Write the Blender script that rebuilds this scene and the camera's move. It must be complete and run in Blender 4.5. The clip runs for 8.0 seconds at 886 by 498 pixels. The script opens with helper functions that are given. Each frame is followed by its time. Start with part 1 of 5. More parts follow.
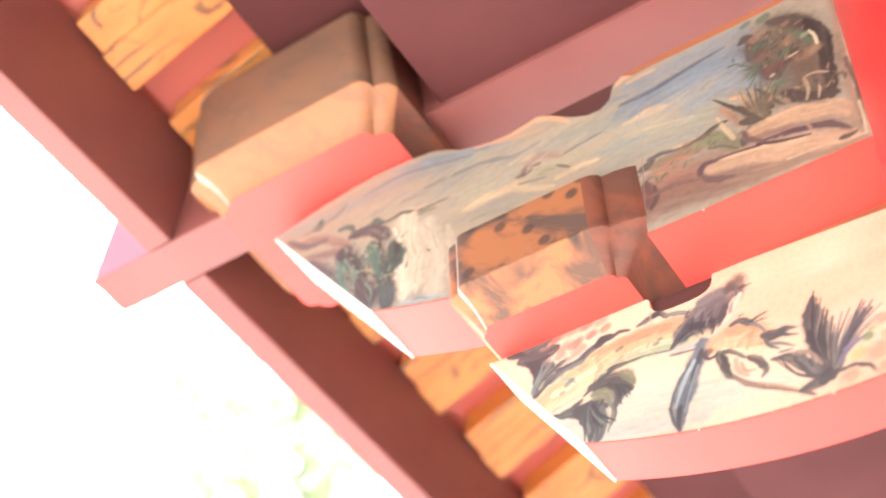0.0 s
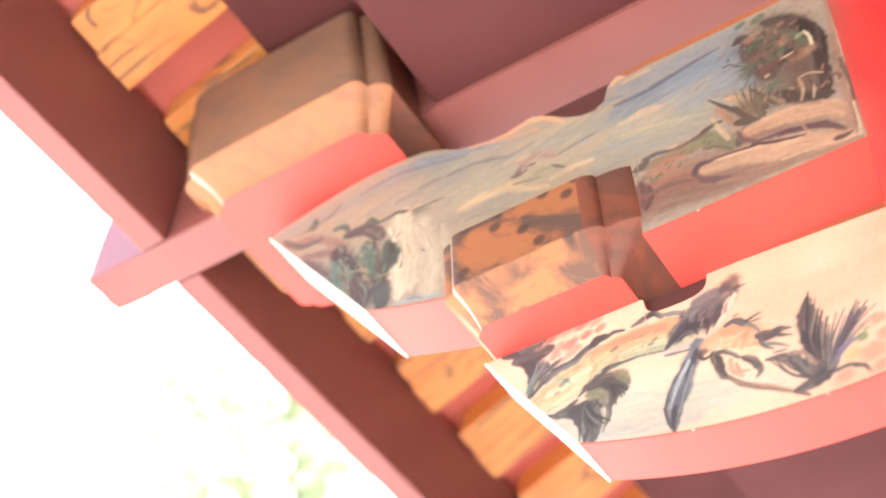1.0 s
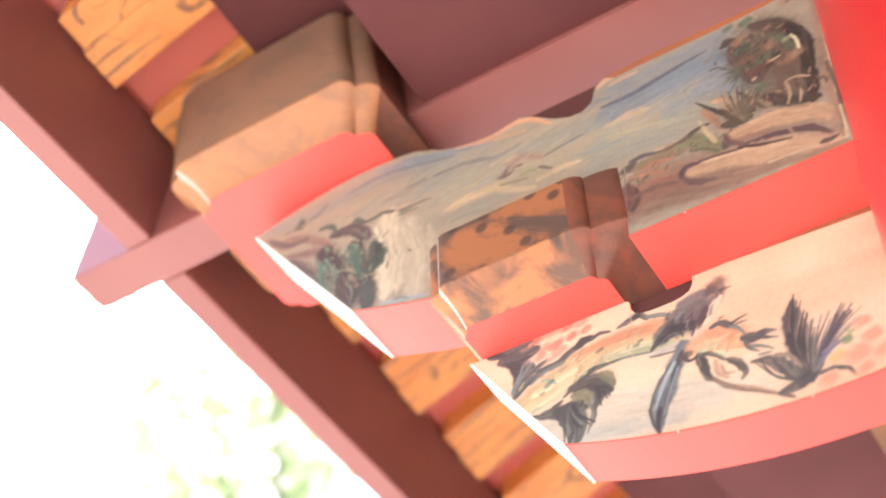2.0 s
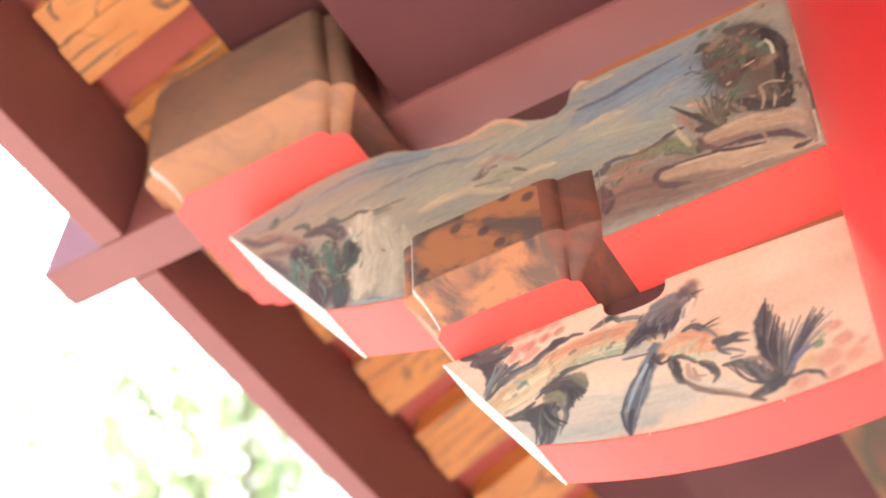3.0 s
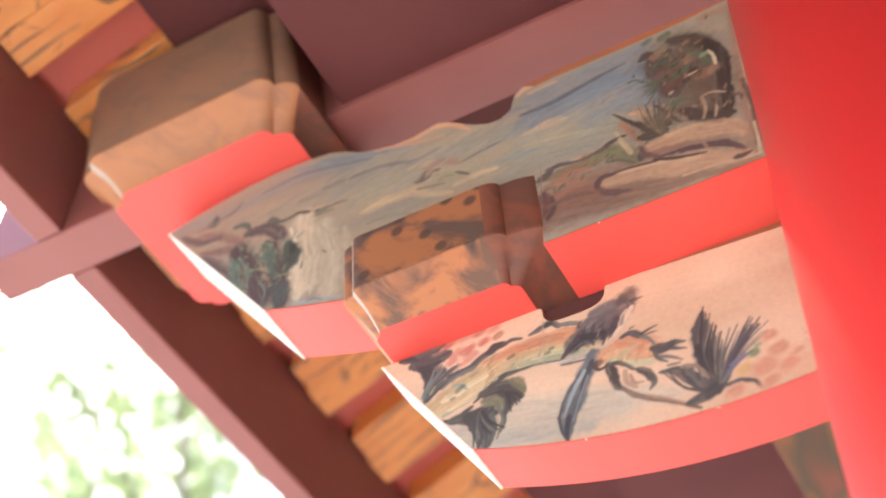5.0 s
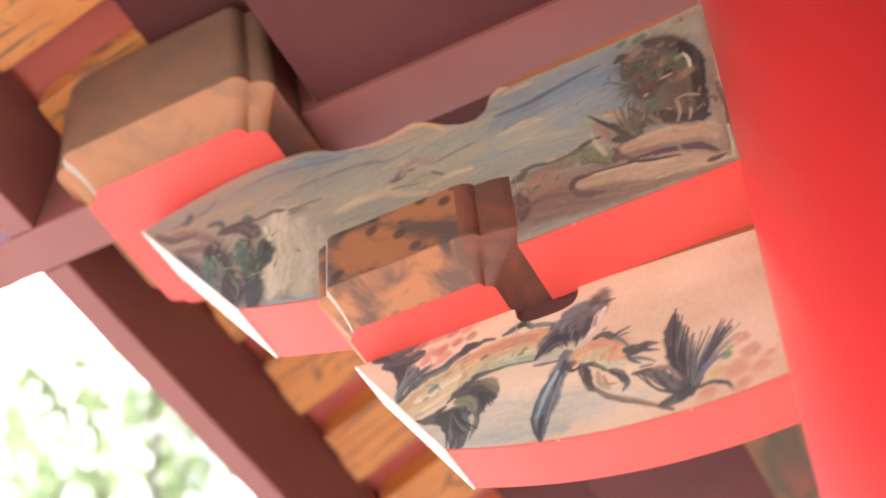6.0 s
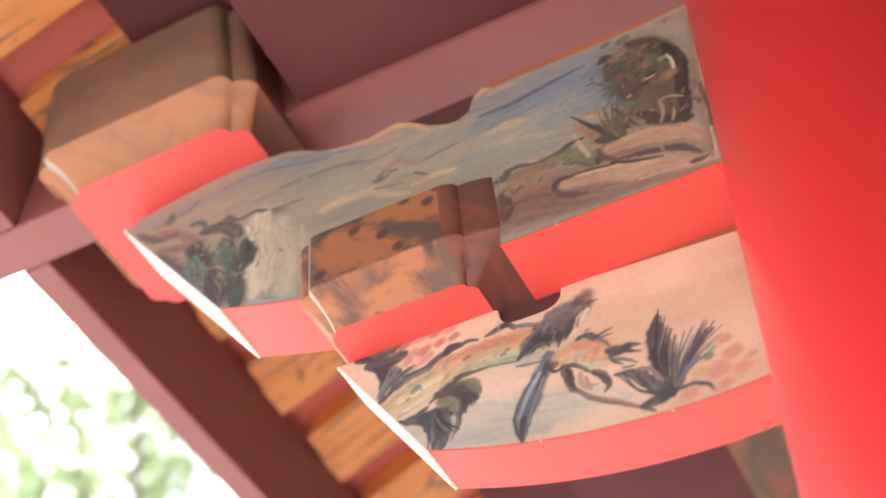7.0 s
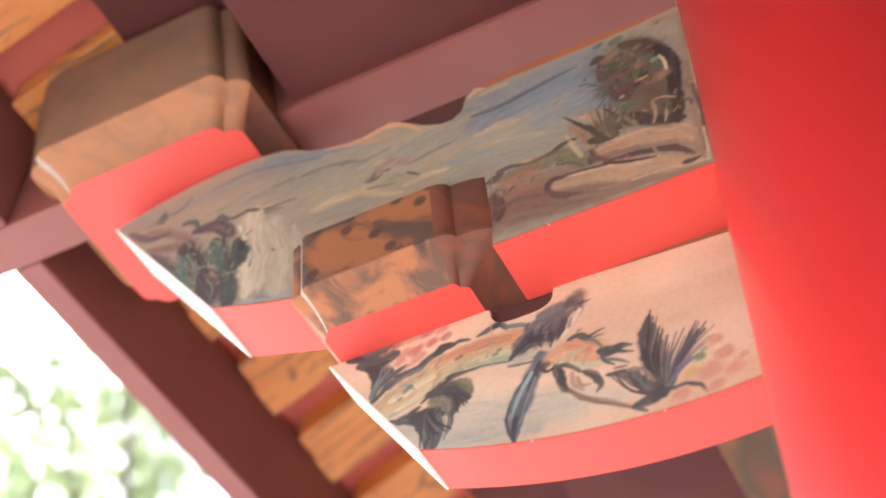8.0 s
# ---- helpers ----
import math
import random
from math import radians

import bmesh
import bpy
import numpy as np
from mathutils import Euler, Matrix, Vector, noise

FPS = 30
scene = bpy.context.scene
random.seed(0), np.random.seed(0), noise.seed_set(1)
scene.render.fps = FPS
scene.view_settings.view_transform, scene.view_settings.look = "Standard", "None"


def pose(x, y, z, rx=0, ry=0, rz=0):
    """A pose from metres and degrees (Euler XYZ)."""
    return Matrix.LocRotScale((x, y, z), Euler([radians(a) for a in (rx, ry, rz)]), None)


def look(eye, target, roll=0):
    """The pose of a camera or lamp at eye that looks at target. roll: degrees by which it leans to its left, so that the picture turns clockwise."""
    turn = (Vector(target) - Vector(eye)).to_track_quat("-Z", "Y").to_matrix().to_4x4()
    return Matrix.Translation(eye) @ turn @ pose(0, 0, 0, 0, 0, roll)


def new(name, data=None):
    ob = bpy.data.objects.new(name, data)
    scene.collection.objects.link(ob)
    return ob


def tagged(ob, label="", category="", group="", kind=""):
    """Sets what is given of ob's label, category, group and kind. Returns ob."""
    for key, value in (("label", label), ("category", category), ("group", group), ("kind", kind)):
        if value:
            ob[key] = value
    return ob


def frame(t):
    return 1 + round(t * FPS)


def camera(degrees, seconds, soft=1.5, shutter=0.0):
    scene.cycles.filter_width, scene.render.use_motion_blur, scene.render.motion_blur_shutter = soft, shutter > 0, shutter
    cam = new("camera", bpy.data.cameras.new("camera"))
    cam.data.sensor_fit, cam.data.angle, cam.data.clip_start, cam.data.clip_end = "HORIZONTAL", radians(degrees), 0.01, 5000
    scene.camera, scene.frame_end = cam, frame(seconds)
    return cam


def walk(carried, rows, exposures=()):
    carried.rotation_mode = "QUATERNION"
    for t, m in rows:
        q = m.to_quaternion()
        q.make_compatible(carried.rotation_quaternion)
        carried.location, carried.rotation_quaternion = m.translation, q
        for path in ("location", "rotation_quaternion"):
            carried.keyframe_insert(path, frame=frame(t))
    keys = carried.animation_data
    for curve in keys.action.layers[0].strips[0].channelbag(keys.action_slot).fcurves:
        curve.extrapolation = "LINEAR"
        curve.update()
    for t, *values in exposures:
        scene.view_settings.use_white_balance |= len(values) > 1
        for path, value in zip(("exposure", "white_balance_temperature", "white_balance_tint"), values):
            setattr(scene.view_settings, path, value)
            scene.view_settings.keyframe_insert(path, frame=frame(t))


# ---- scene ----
# eaves of a painted timber hall: a red column carries two stacked bracket arms
cam = camera(34.8, 8.0, soft=1.9)
cam.data.dof.use_dof = True
cam.data.dof.focus_distance = 1.56
cam.data.dof.aperture_fstop = 2.6

PATH = [
    (0.0, pose(0.0042, 0.0010, 1.6008, 138.765, -3.686, 33.761)),
    (0.5, pose(0.0023, 0.0005, 1.6005, 138.795, -3.581, 33.641)),
    (1.0, pose(0.0034, -0.0004, 1.6013, 138.746, -3.531, 33.550)),
    (1.5, pose(0.0022, 0.0013, 1.6002, 138.842, -3.517, 33.243)),
    (3.0, pose(0.0004, -0.0004, 1.5992, 138.977, -2.941, 31.650)),
    (3.5, pose(0.0001, 0.0010, 1.5999, 139.052, -2.718, 30.936)),
    (4.0, pose(-0.0001, -0.0008, 1.6006, 139.055, -2.358, 30.342)),
    (4.5, pose(-0.0006, -0.0002, 1.5988, 139.157, -2.133, 29.727)),
    (6.0, pose(-0.0004, -0.0024, 1.5999, 139.177, -1.372, 28.126)),
    (6.5, pose(-0.0008, -0.0021, 1.6001, 139.201, -1.160, 27.729)),
    (7.0, pose(0.0006, -0.0006, 1.6014, 139.201, -1.031, 27.550)),
    (7.5, pose(-0.0017, -0.0023, 1.5992, 139.242, -0.892, 27.284)),
    (8.0, pose(0.0000, 0.0000, 1.6000, 139.256, -0.915, 27.195)),
]
EXPOSURES = [(0.0, 2.80, 5850, 7), (1.5, 2.58, 5850, 7), (3.5, 2.08, 5850, 8), (6.0, 1.88, 5850, 9), (8.0, 1.82, 5850, 9)]
walk(cam, PATH, EXPOSURES)

# ---------------------------------------------------------------- light
world = bpy.data.worlds.new("sky")
scene.world = world
world.use_nodes = True
wn = world.node_tree.nodes
sky = wn.new("ShaderNodeTexSky")
sky.sky_type = "NISHITA"
sky.sun_disc = False
SUN_ELEVATION, SUN_AZIMUTH = radians(46), radians(-67)  # azimuth from +y, towards +x
sky.sun_elevation = SUN_ELEVATION
sky.sun_rotation = SUN_AZIMUTH
sky.dust_density = 2.5
world.node_tree.links.new(sky.outputs[0], wn["Background"].inputs[0])
wn["Background"].inputs[1].default_value = 0.15

sun = new("sun", bpy.data.lights.new("sun", "SUN"))
sun.data.energy = 4.5
sun.data.angle = radians(0.6)
sun.data.color = (1.0, 0.95, 0.86)
toward_sun = Vector((math.sin(SUN_AZIMUTH) * math.cos(SUN_ELEVATION), math.cos(SUN_AZIMUTH) * math.cos(SUN_ELEVATION), math.sin(SUN_ELEVATION)))
sun.matrix_world = look(toward_sun * 30, (0, 0, 0))


# ---------------------------------------------------------------- materials
def nodes_of(name, rough=0.5, coat=0.0, metal=0.0):
    m = bpy.data.materials.new(name)
    m.use_nodes = True
    nt = m.node_tree
    b = nt.nodes["Principled BSDF"]
    b.inputs["Roughness"].default_value = rough
    b.inputs["Metallic"].default_value = metal
    b.inputs["Coat Weight"].default_value = coat
    b.inputs["Coat Roughness"].default_value = 0.15
    return m, nt, b


def coords(nt, scale=(1, 1, 1)):
    tc = nt.nodes.new("ShaderNodeTexCoord")
    mp = nt.nodes.new("ShaderNodeMapping")
    mp.inputs["Scale"].default_value = scale
    nt.links.new(tc.outputs["Object"], mp.inputs["Vector"])
    return mp.outputs[0]


def noise_of(nt, vec, scale, detail=4.0, rough=0.55, distort=0.0):
    n = nt.nodes.new("ShaderNodeTexNoise")
    n.inputs["Scale"].default_value = scale
    n.inputs["Detail"].default_value = detail
    n.inputs["Roughness"].default_value = rough
    n.inputs["Distortion"].default_value = distort
    nt.links.new(vec, n.inputs["Vector"])
    return n.outputs["Fac"]


def ramp_of(nt, fac, stops):
    r = nt.nodes.new("ShaderNodeValToRGB")
    e = r.color_ramp.elements
    while len(e) < len(stops):
        e.new(0.5)
    for el, (p, c) in zip(e, stops):
        el.position = p
        el.color = (*c, 1)
    nt.links.new(fac, r.inputs["Fac"])
    return r.outputs["Color"]


def mixed(nt, fac, a, b, mode="MIX"):
    m = nt.nodes.new("ShaderNodeMix")
    m.data_type, m.blend_type = "RGBA", mode
    for socket, value in ((m.inputs[0], fac), (m.inputs[6], a), (m.inputs[7], b)):
        if isinstance(value, bpy.types.NodeSocket):
            nt.links.new(value, socket)
        elif isinstance(value, tuple):
            socket.default_value = (*value, 1)
        else:
            socket.default_value = value
    return m.outputs[2]


def relief(nt, b, height, strength=0.2, distance=0.002):
    bp = nt.nodes.new("ShaderNodeBump")
    bp.inputs["Strength"].default_value = strength
    bp.inputs["Distance"].default_value = distance
    nt.links.new(height, bp.inputs["Height"])
    nt.links.new(bp.outputs[0], b.inputs["Normal"])


def painted(name, colour, worn, rough=0.4, coat=0.0, stretch=(1, 1, 1), gloss=0.15, shine=0.5):
    """Oil paint on planed timber: broad fading, faint grain, small scuffs."""
    m, nt, b = nodes_of(name, rough, coat)
    b.inputs["Coat Roughness"].default_value = gloss
    b.inputs["Specular IOR Level"].default_value = shine
    v = coords(nt, stretch)
    broad = noise_of(nt, v, 3.0, 3)
    grain = noise_of(nt, v, 60.0, 6, 0.7)
    col = mixed(nt, ramp_of(nt, broad, [(0.35, (0, 0, 0)), (0.75, (1, 1, 1))]), colour, worn)
    fleck = ramp_of(nt, noise_of(nt, v, 38.0, 5, 0.75), [(0.70, (0, 0, 0)), (0.76, (0.6, 0.6, 0.6))])
    col = mixed(nt, fleck, col, tuple(min(1, c * 1.25 + 0.02) for c in worn))
    nt.links.new(col, b.inputs["Base Color"])
    relief(nt, b, grain, 0.12, 0.001)
    return m


RED = painted("red_lacquer", (0.66, 0.058, 0.042), (0.60, 0.075, 0.058), 0.5, 0.06)
COLUMN_RED = painted("red_column_lacquer", (0.80, 0.030, 0.026), (0.76, 0.040, 0.034), 0.38, 0.25, (1, 1, 0.3), 0.3)
MAROON = painted("maroon_paint", (0.215, 0.062, 0.052), (0.255, 0.084, 0.07), 0.5, 0.05)
# pale paint of the chips; on the arm ends it stands for sunlight
PALE = painted("pale_chip_and_sunlit_end", (0.82, 0.78, 0.70), (0.72, 0.66, 0.56), 0.4, 0.2)
BOARD = painted("bare_board", (0.34, 0.10, 0.034), (0.16, 0.06, 0.03), 0.7)
# pale colour that paints the sky's reflection onto the blocks' left corners
SKY_GLINT = painted("sky_glint_edge", (0.40, 0.33, 0.27), (0.28, 0.17, 0.11), 0.35, 0.5, (3, 3, 1))
PLASTER = painted("pale_fill_plaster", (0.62, 0.56, 0.47), (0.52, 0.46, 0.38), 0.85)
ROOFING = painted("red_brown_roof_boards", (0.54, 0.125, 0.09), (0.56, 0.15, 0.11), 0.5)
# maroon darkened to hold the shade up under the eaves
SOFFIT = painted("shade_darkened_soffit", (0.088, 0.023, 0.022), (0.115, 0.033, 0.031), 0.7, 0.0, (1, 1, 1), 0.15, 0.2)
# near-black colour that stands for the shade inside the notches
NOTCH_SHADE = painted("recess_shade_paint", (0.08, 0.028, 0.025), (0.10, 0.036, 0.03), 0.7, 0.0, (1, 1, 1), 0.15, 0.2)


def varnished(name, base, dark, spots, shift=0.0, smoke=0.44):
    """Brown varnish with smoky brushed bands and, where asked, round dark spots."""
    m, nt, b = nodes_of(name, 0.5, 0.06)
    b.inputs["Coat Roughness"].default_value = 0.22
    b.inputs["Specular IOR Level"].default_value = 0.3
    v = coords(nt)
    tilt = nt.nodes.new("ShaderNodeMapping")
    tilt.inputs["Rotation"].default_value = (radians(90), 0, radians(0))
    nt.links.new(v, tilt.inputs["Vector"])
    skew = nt.nodes.new("ShaderNodeMapping")
    skew.inputs["Rotation"].default_value = (0, radians(-38), 0)
    nt.links.new(v, skew.inputs["Vector"])
    squash = nt.nodes.new("ShaderNodeMapping")
    squash.inputs["Scale"].default_value = (11, 12, 20)
    squash.inputs["Location"].default_value = (shift, shift, shift)
    tilt.inputs["Location"].default_value = (shift, shift, 0)
    nt.links.new(skew.outputs[0], squash.inputs["Vector"])
    cloud = noise_of(nt, squash.outputs[0], 1.0, 4, 0.6, 0.7)
    col = mixed(nt, ramp_of(nt, cloud, [(smoke, (0, 0, 0)), (smoke + 0.16, (1, 1, 1))]), base, dark)
    if spots:
        vo = nt.nodes.new("ShaderNodeTexVoronoi")
        vo.voronoi_dimensions = "2D"
        vo.inputs["Scale"].default_value = 19.0
        vo.inputs["Randomness"].default_value = 0.85
        nt.links.new(tilt.outputs[0], vo.inputs["Vector"])
        col = mixed(nt, ramp_of(nt, vo.outputs["Distance"], [(0.11, (0.8, 0.8, 0.8)), (0.20, (0, 0, 0))]), col, (0.045, 0.032, 0.03))
    nt.links.new(col, b.inputs["Base Color"])
    relief(nt, b, noise_of(nt, v, 45, 5), 0.15, 0.0015)
    return m


SPOTTED = (varnished("spotted_brown_varnish", (0.31, 0.115, 0.048), (0.10, 0.06, 0.045), True, 0.0, 0.43),
           varnished("smudged_brown_varnish", (0.37, 0.14, 0.055), (0.13, 0.066, 0.042), True, 3.7, 0.49))
# varnish with the shade of the blocks' right sides put into its colour
SHADED_BROWN = varnished("shaded_red_brown_varnish", (0.19, 0.062, 0.035), (0.12, 0.05, 0.034), False, 1.9)
BROWN = (varnished("plain_brown_varnish", (0.25, 0.13, 0.078), (0.20, 0.115, 0.075), False),
         varnished("light_brown_varnish", (0.34, 0.14, 0.06), (0.26, 0.115, 0.058), False, 5.1))


def grained():
    """Orange paint with combed imitation wood figure along the rafter."""
    m, nt, b = nodes_of("orange_grained_paint", 0.45, 0.1)
    v = coords(nt, (1.0, 4.5, 4.5))
    w = nt.nodes.new("ShaderNodeTexWave")
    w.wave_type, w.bands_direction = "BANDS", "Y"
    w.inputs["Scale"].default_value = 2.3
    w.inputs["Distortion"].default_value = 5.0
    w.inputs["Detail"].default_value = 2.0
    w.inputs["Detail Scale"].default_value = 1.1
    nt.links.new(v, w.inputs["Vector"])
    ground = ramp_of(nt, noise_of(nt, coords(nt, (4, 14, 14)), 1.0, 4), [(0.3, (0.60, 0.20, 0.045)), (0.7, (0.74, 0.31, 0.08))])
    line = ramp_of(nt, w.outputs["Fac"], [(0.06, (1, 1, 1)), (0.20, (0, 0, 0))])
    broken = ramp_of(nt, noise_of(nt, coords(nt, (5, 9, 9)), 1.0, 3), [(0.45, (0, 0, 0)), (0.58, (0.75, 0.75, 0.75))])
    col = mixed(nt, mixed(nt, 1.0, line, broken, "MULTIPLY"), ground, (0.15, 0.085, 0.05))
    knots = ramp_of(nt, noise_of(nt, coords(nt, (13, 30, 30)), 1.0, 3, 0.5, 0.8), [(0.61, (0, 0, 0)), (0.70, (0.8, 0.8, 0.8))])
    col = mixed(nt, knots, col, (0.12, 0.06, 0.04))
    nt.links.new(col, b.inputs["Base Color"])
    return m


ORANGE = grained()


def patterned():
    m, nt, b = nodes_of("patterned_beam_paint", 0.75)
    col = ramp_of(nt, noise_of(nt, coords(nt, (8, 4, 8)), 1.0, 2, 0.5, 0.6), [(0.30, (0.05, 0.03, 0.018)), (0.45, (0.22, 0.08, 0.028)), (0.55, (0.07, 0.045, 0.022)), (0.66, (0.18, 0.05, 0.026)), (0.75, (0.05, 0.035, 0.02))])
    nt.links.new(col, b.inputs["Base Color"])
    return m


PATTERNED = patterned()


# ---------------------------------------------------------------- building helpers
EYE = 1.6  # height of the lens above the paving


def part(name, bm, material, parent=None, label=""):
    me = bpy.data.meshes.new(name)
    bmesh.ops.recalc_face_normals(bm, faces=bm.faces[:])
    bm.to_mesh(me)
    bm.free()
    me.materials.append(material)
    ob = new(name, me)
    if parent is not None:
        ob.parent = parent
    if label:
        ob["label"] = label
    return ob


def thing(name, place, label, category, group="", kind=""):
    ob = new(name)
    ob.location = place
    ob.empty_display_size = 0.05
    return tagged(ob, label, category, group, kind)


def soften(bm, width, segments=2):
    bmesh.ops.bevel(bm, geom=[e for e in bm.edges if len(e.link_faces) == 2 and e.calc_face_angle(0) > 0.5], offset=width, segments=segments, profile=0.6, affect="EDGES")


def box(lo, hi, bevel=0.0):
    bm = bmesh.new()
    bmesh.ops.create_cube(bm, size=1)
    for v in bm.verts:
        v.co = Vector([l + (c + 0.5) * (h - l) for c, l, h in zip(v.co, lo, hi)])
    if bevel:
        soften(bm, bevel)
    return bm


def prism(outline, y0, y1, bevel=0.0):
    """An outline of (x, z) drawn out from y0 to y1."""
    bm = bmesh.new()
    near = [bm.verts.new((x, y0, z)) for x, z in outline]
    far = [bm.verts.new((x, y1, z)) for x, z in outline]
    bm.faces.new(near)
    bm.faces.new(far[::-1])
    n = len(outline)
    for i in range(n):
        bm.faces.new((near[i], far[i], far[(i + 1) % n], near[(i + 1) % n]))
    if bevel:
        bmesh.ops.recalc_face_normals(bm, faces=bm.faces[:])
        soften(bm, bevel)
    return bm


# ---------------------------------------------------------------- ground and closing walls
def build_ground():
    m, nt, b = nodes_of("pale_paving", 0.8)
    v = coords(nt)
    col = ramp_of(nt, noise_of(nt, v, 1.2, 6), [(0.3, (0.44, 0.41, 0.36)), (0.7, (0.56, 0.53, 0.47))])
    nt.links.new(col, b.inputs["Base Color"])
    relief(nt, b, noise_of(nt, v, 20, 5), 0.3, 0.01)
    bm = bmesh.new()
    bmesh.ops.create_grid(bm, x_segments=8, y_segments=8, size=200)
    return tagged(part("ground", bm, m), "pale grey stone paving of the courtyard", "ground", kind="structure")


build_ground()

# ---------------------------------------------------------------- roof
RAFTER_Z, FALL = EYE + 1.753, 0.5


def rafter_z(x):
    return RAFTER_Z + FALL * (x + 1.181)


DEEP = 0.055  # height of a rafter below the boards


def build_roof():
    a, c, t = -1.232, 4.2, 0.06
    pts = [(a, rafter_z(a) + DEEP - 0.002), (c, rafter_z(c) + DEEP - 0.002), (c, rafter_z(c) + DEEP + t), (a, rafter_z(a) + DEEP + t)]
    roof = tagged(part("roof", prism(pts, -5, 9), ROOFING), "red-brown painted roof boards over orange rafters", "roof", kind="structure")
    for k in range(-16, 30):
        y = 0.575 + 0.2108 * k
        # the end is stepped: a short lip beside the longer half
        for e0, y0, y1 in ((-1.172, y, y + 0.062), (-1.177, y + 0.0623, y + 0.137)):
            e1 = -0.887
            z0, z1 = rafter_z(e0), rafter_z(e1)
            bm = prism([(e0, z0), (e1, z1), (e1, z1 + DEEP), (e0, z0 + DEEP)], y0, y1, 0.003)
            part("rafter", bm, ORANGE, roof)
    return roof


build_roof()

for y0, y1 in ((-5, 0.864), (0.942, 9)):
    tagged(part("fascia_beam", box((-1.228, y0, EYE + 1.56), (-1.181, y1, rafter_z(-1.228) + DEEP - 0.003), 0.004), MAROON), "maroon painted timber fascia beam along the eaves", "beam", kind="structure")
# the dropped boxes hide the beam's front behind a shade-dark colour
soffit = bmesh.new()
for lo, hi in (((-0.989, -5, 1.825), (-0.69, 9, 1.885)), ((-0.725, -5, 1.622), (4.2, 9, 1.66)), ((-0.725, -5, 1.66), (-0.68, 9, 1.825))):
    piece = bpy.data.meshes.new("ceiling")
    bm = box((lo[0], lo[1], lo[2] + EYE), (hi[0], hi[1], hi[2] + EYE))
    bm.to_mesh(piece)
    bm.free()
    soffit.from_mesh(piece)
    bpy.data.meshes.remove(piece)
tagged(part("ceiling", soffit, SOFFIT), "maroon timber soffit boards with shade put into their colour", "ceiling", kind="structure")
# unseen wall, added to close the east side; pale for fill light
tagged(part("added_fill_wall", box((4.2, -5, 0), (4.4, 9, 6.2)), PLASTER), "added unseen pale wall that closes the east side and bounces light", "wall", kind="structure")

# ---------------------------------------------------------------- column
def build_column():
    col = thing("column", (0.026, 0.965, 0), "tall round glossy red lacquered timber column", "column")
    bm = bmesh.new()
    bmesh.ops.create_cone(bm, cap_ends=True, segments=96, radius1=0.172, radius2=0.170, depth=3.36)
    bmesh.ops.translate(bm, verts=bm.verts, vec=(0, 0, 1.73))
    for v in bm.verts:
        v.co.x -= 0.0131 * v.co.z  # the shaft is battered, its head drawn in
    for f in bm.faces:
        f.smooth = len(f.verts) == 4
    part("shaft", bm, COLUMN_RED, col)
    part("plinth", box((-0.26, -0.26, 0), (0.26, 0.26, 0.05), 0.01), BOARD, col, "worn plinth block")
    return col


build_column()

# ---------------------------------------------------------------- beams and brackets
beam = thing("tie_beam", (0, 0.903, EYE + 1.56), "maroon painted tie beam running out past the eaves", "beam")
part("timber", box((-1.345, -0.0375, 0), (-0.861, 0.0375, 0.19), 0.004), MAROON, beam)
part("inner_timber", box((-0.86, -0.003, 0.052), (0.06, 0.10, 0.19)), MAROON, beam)


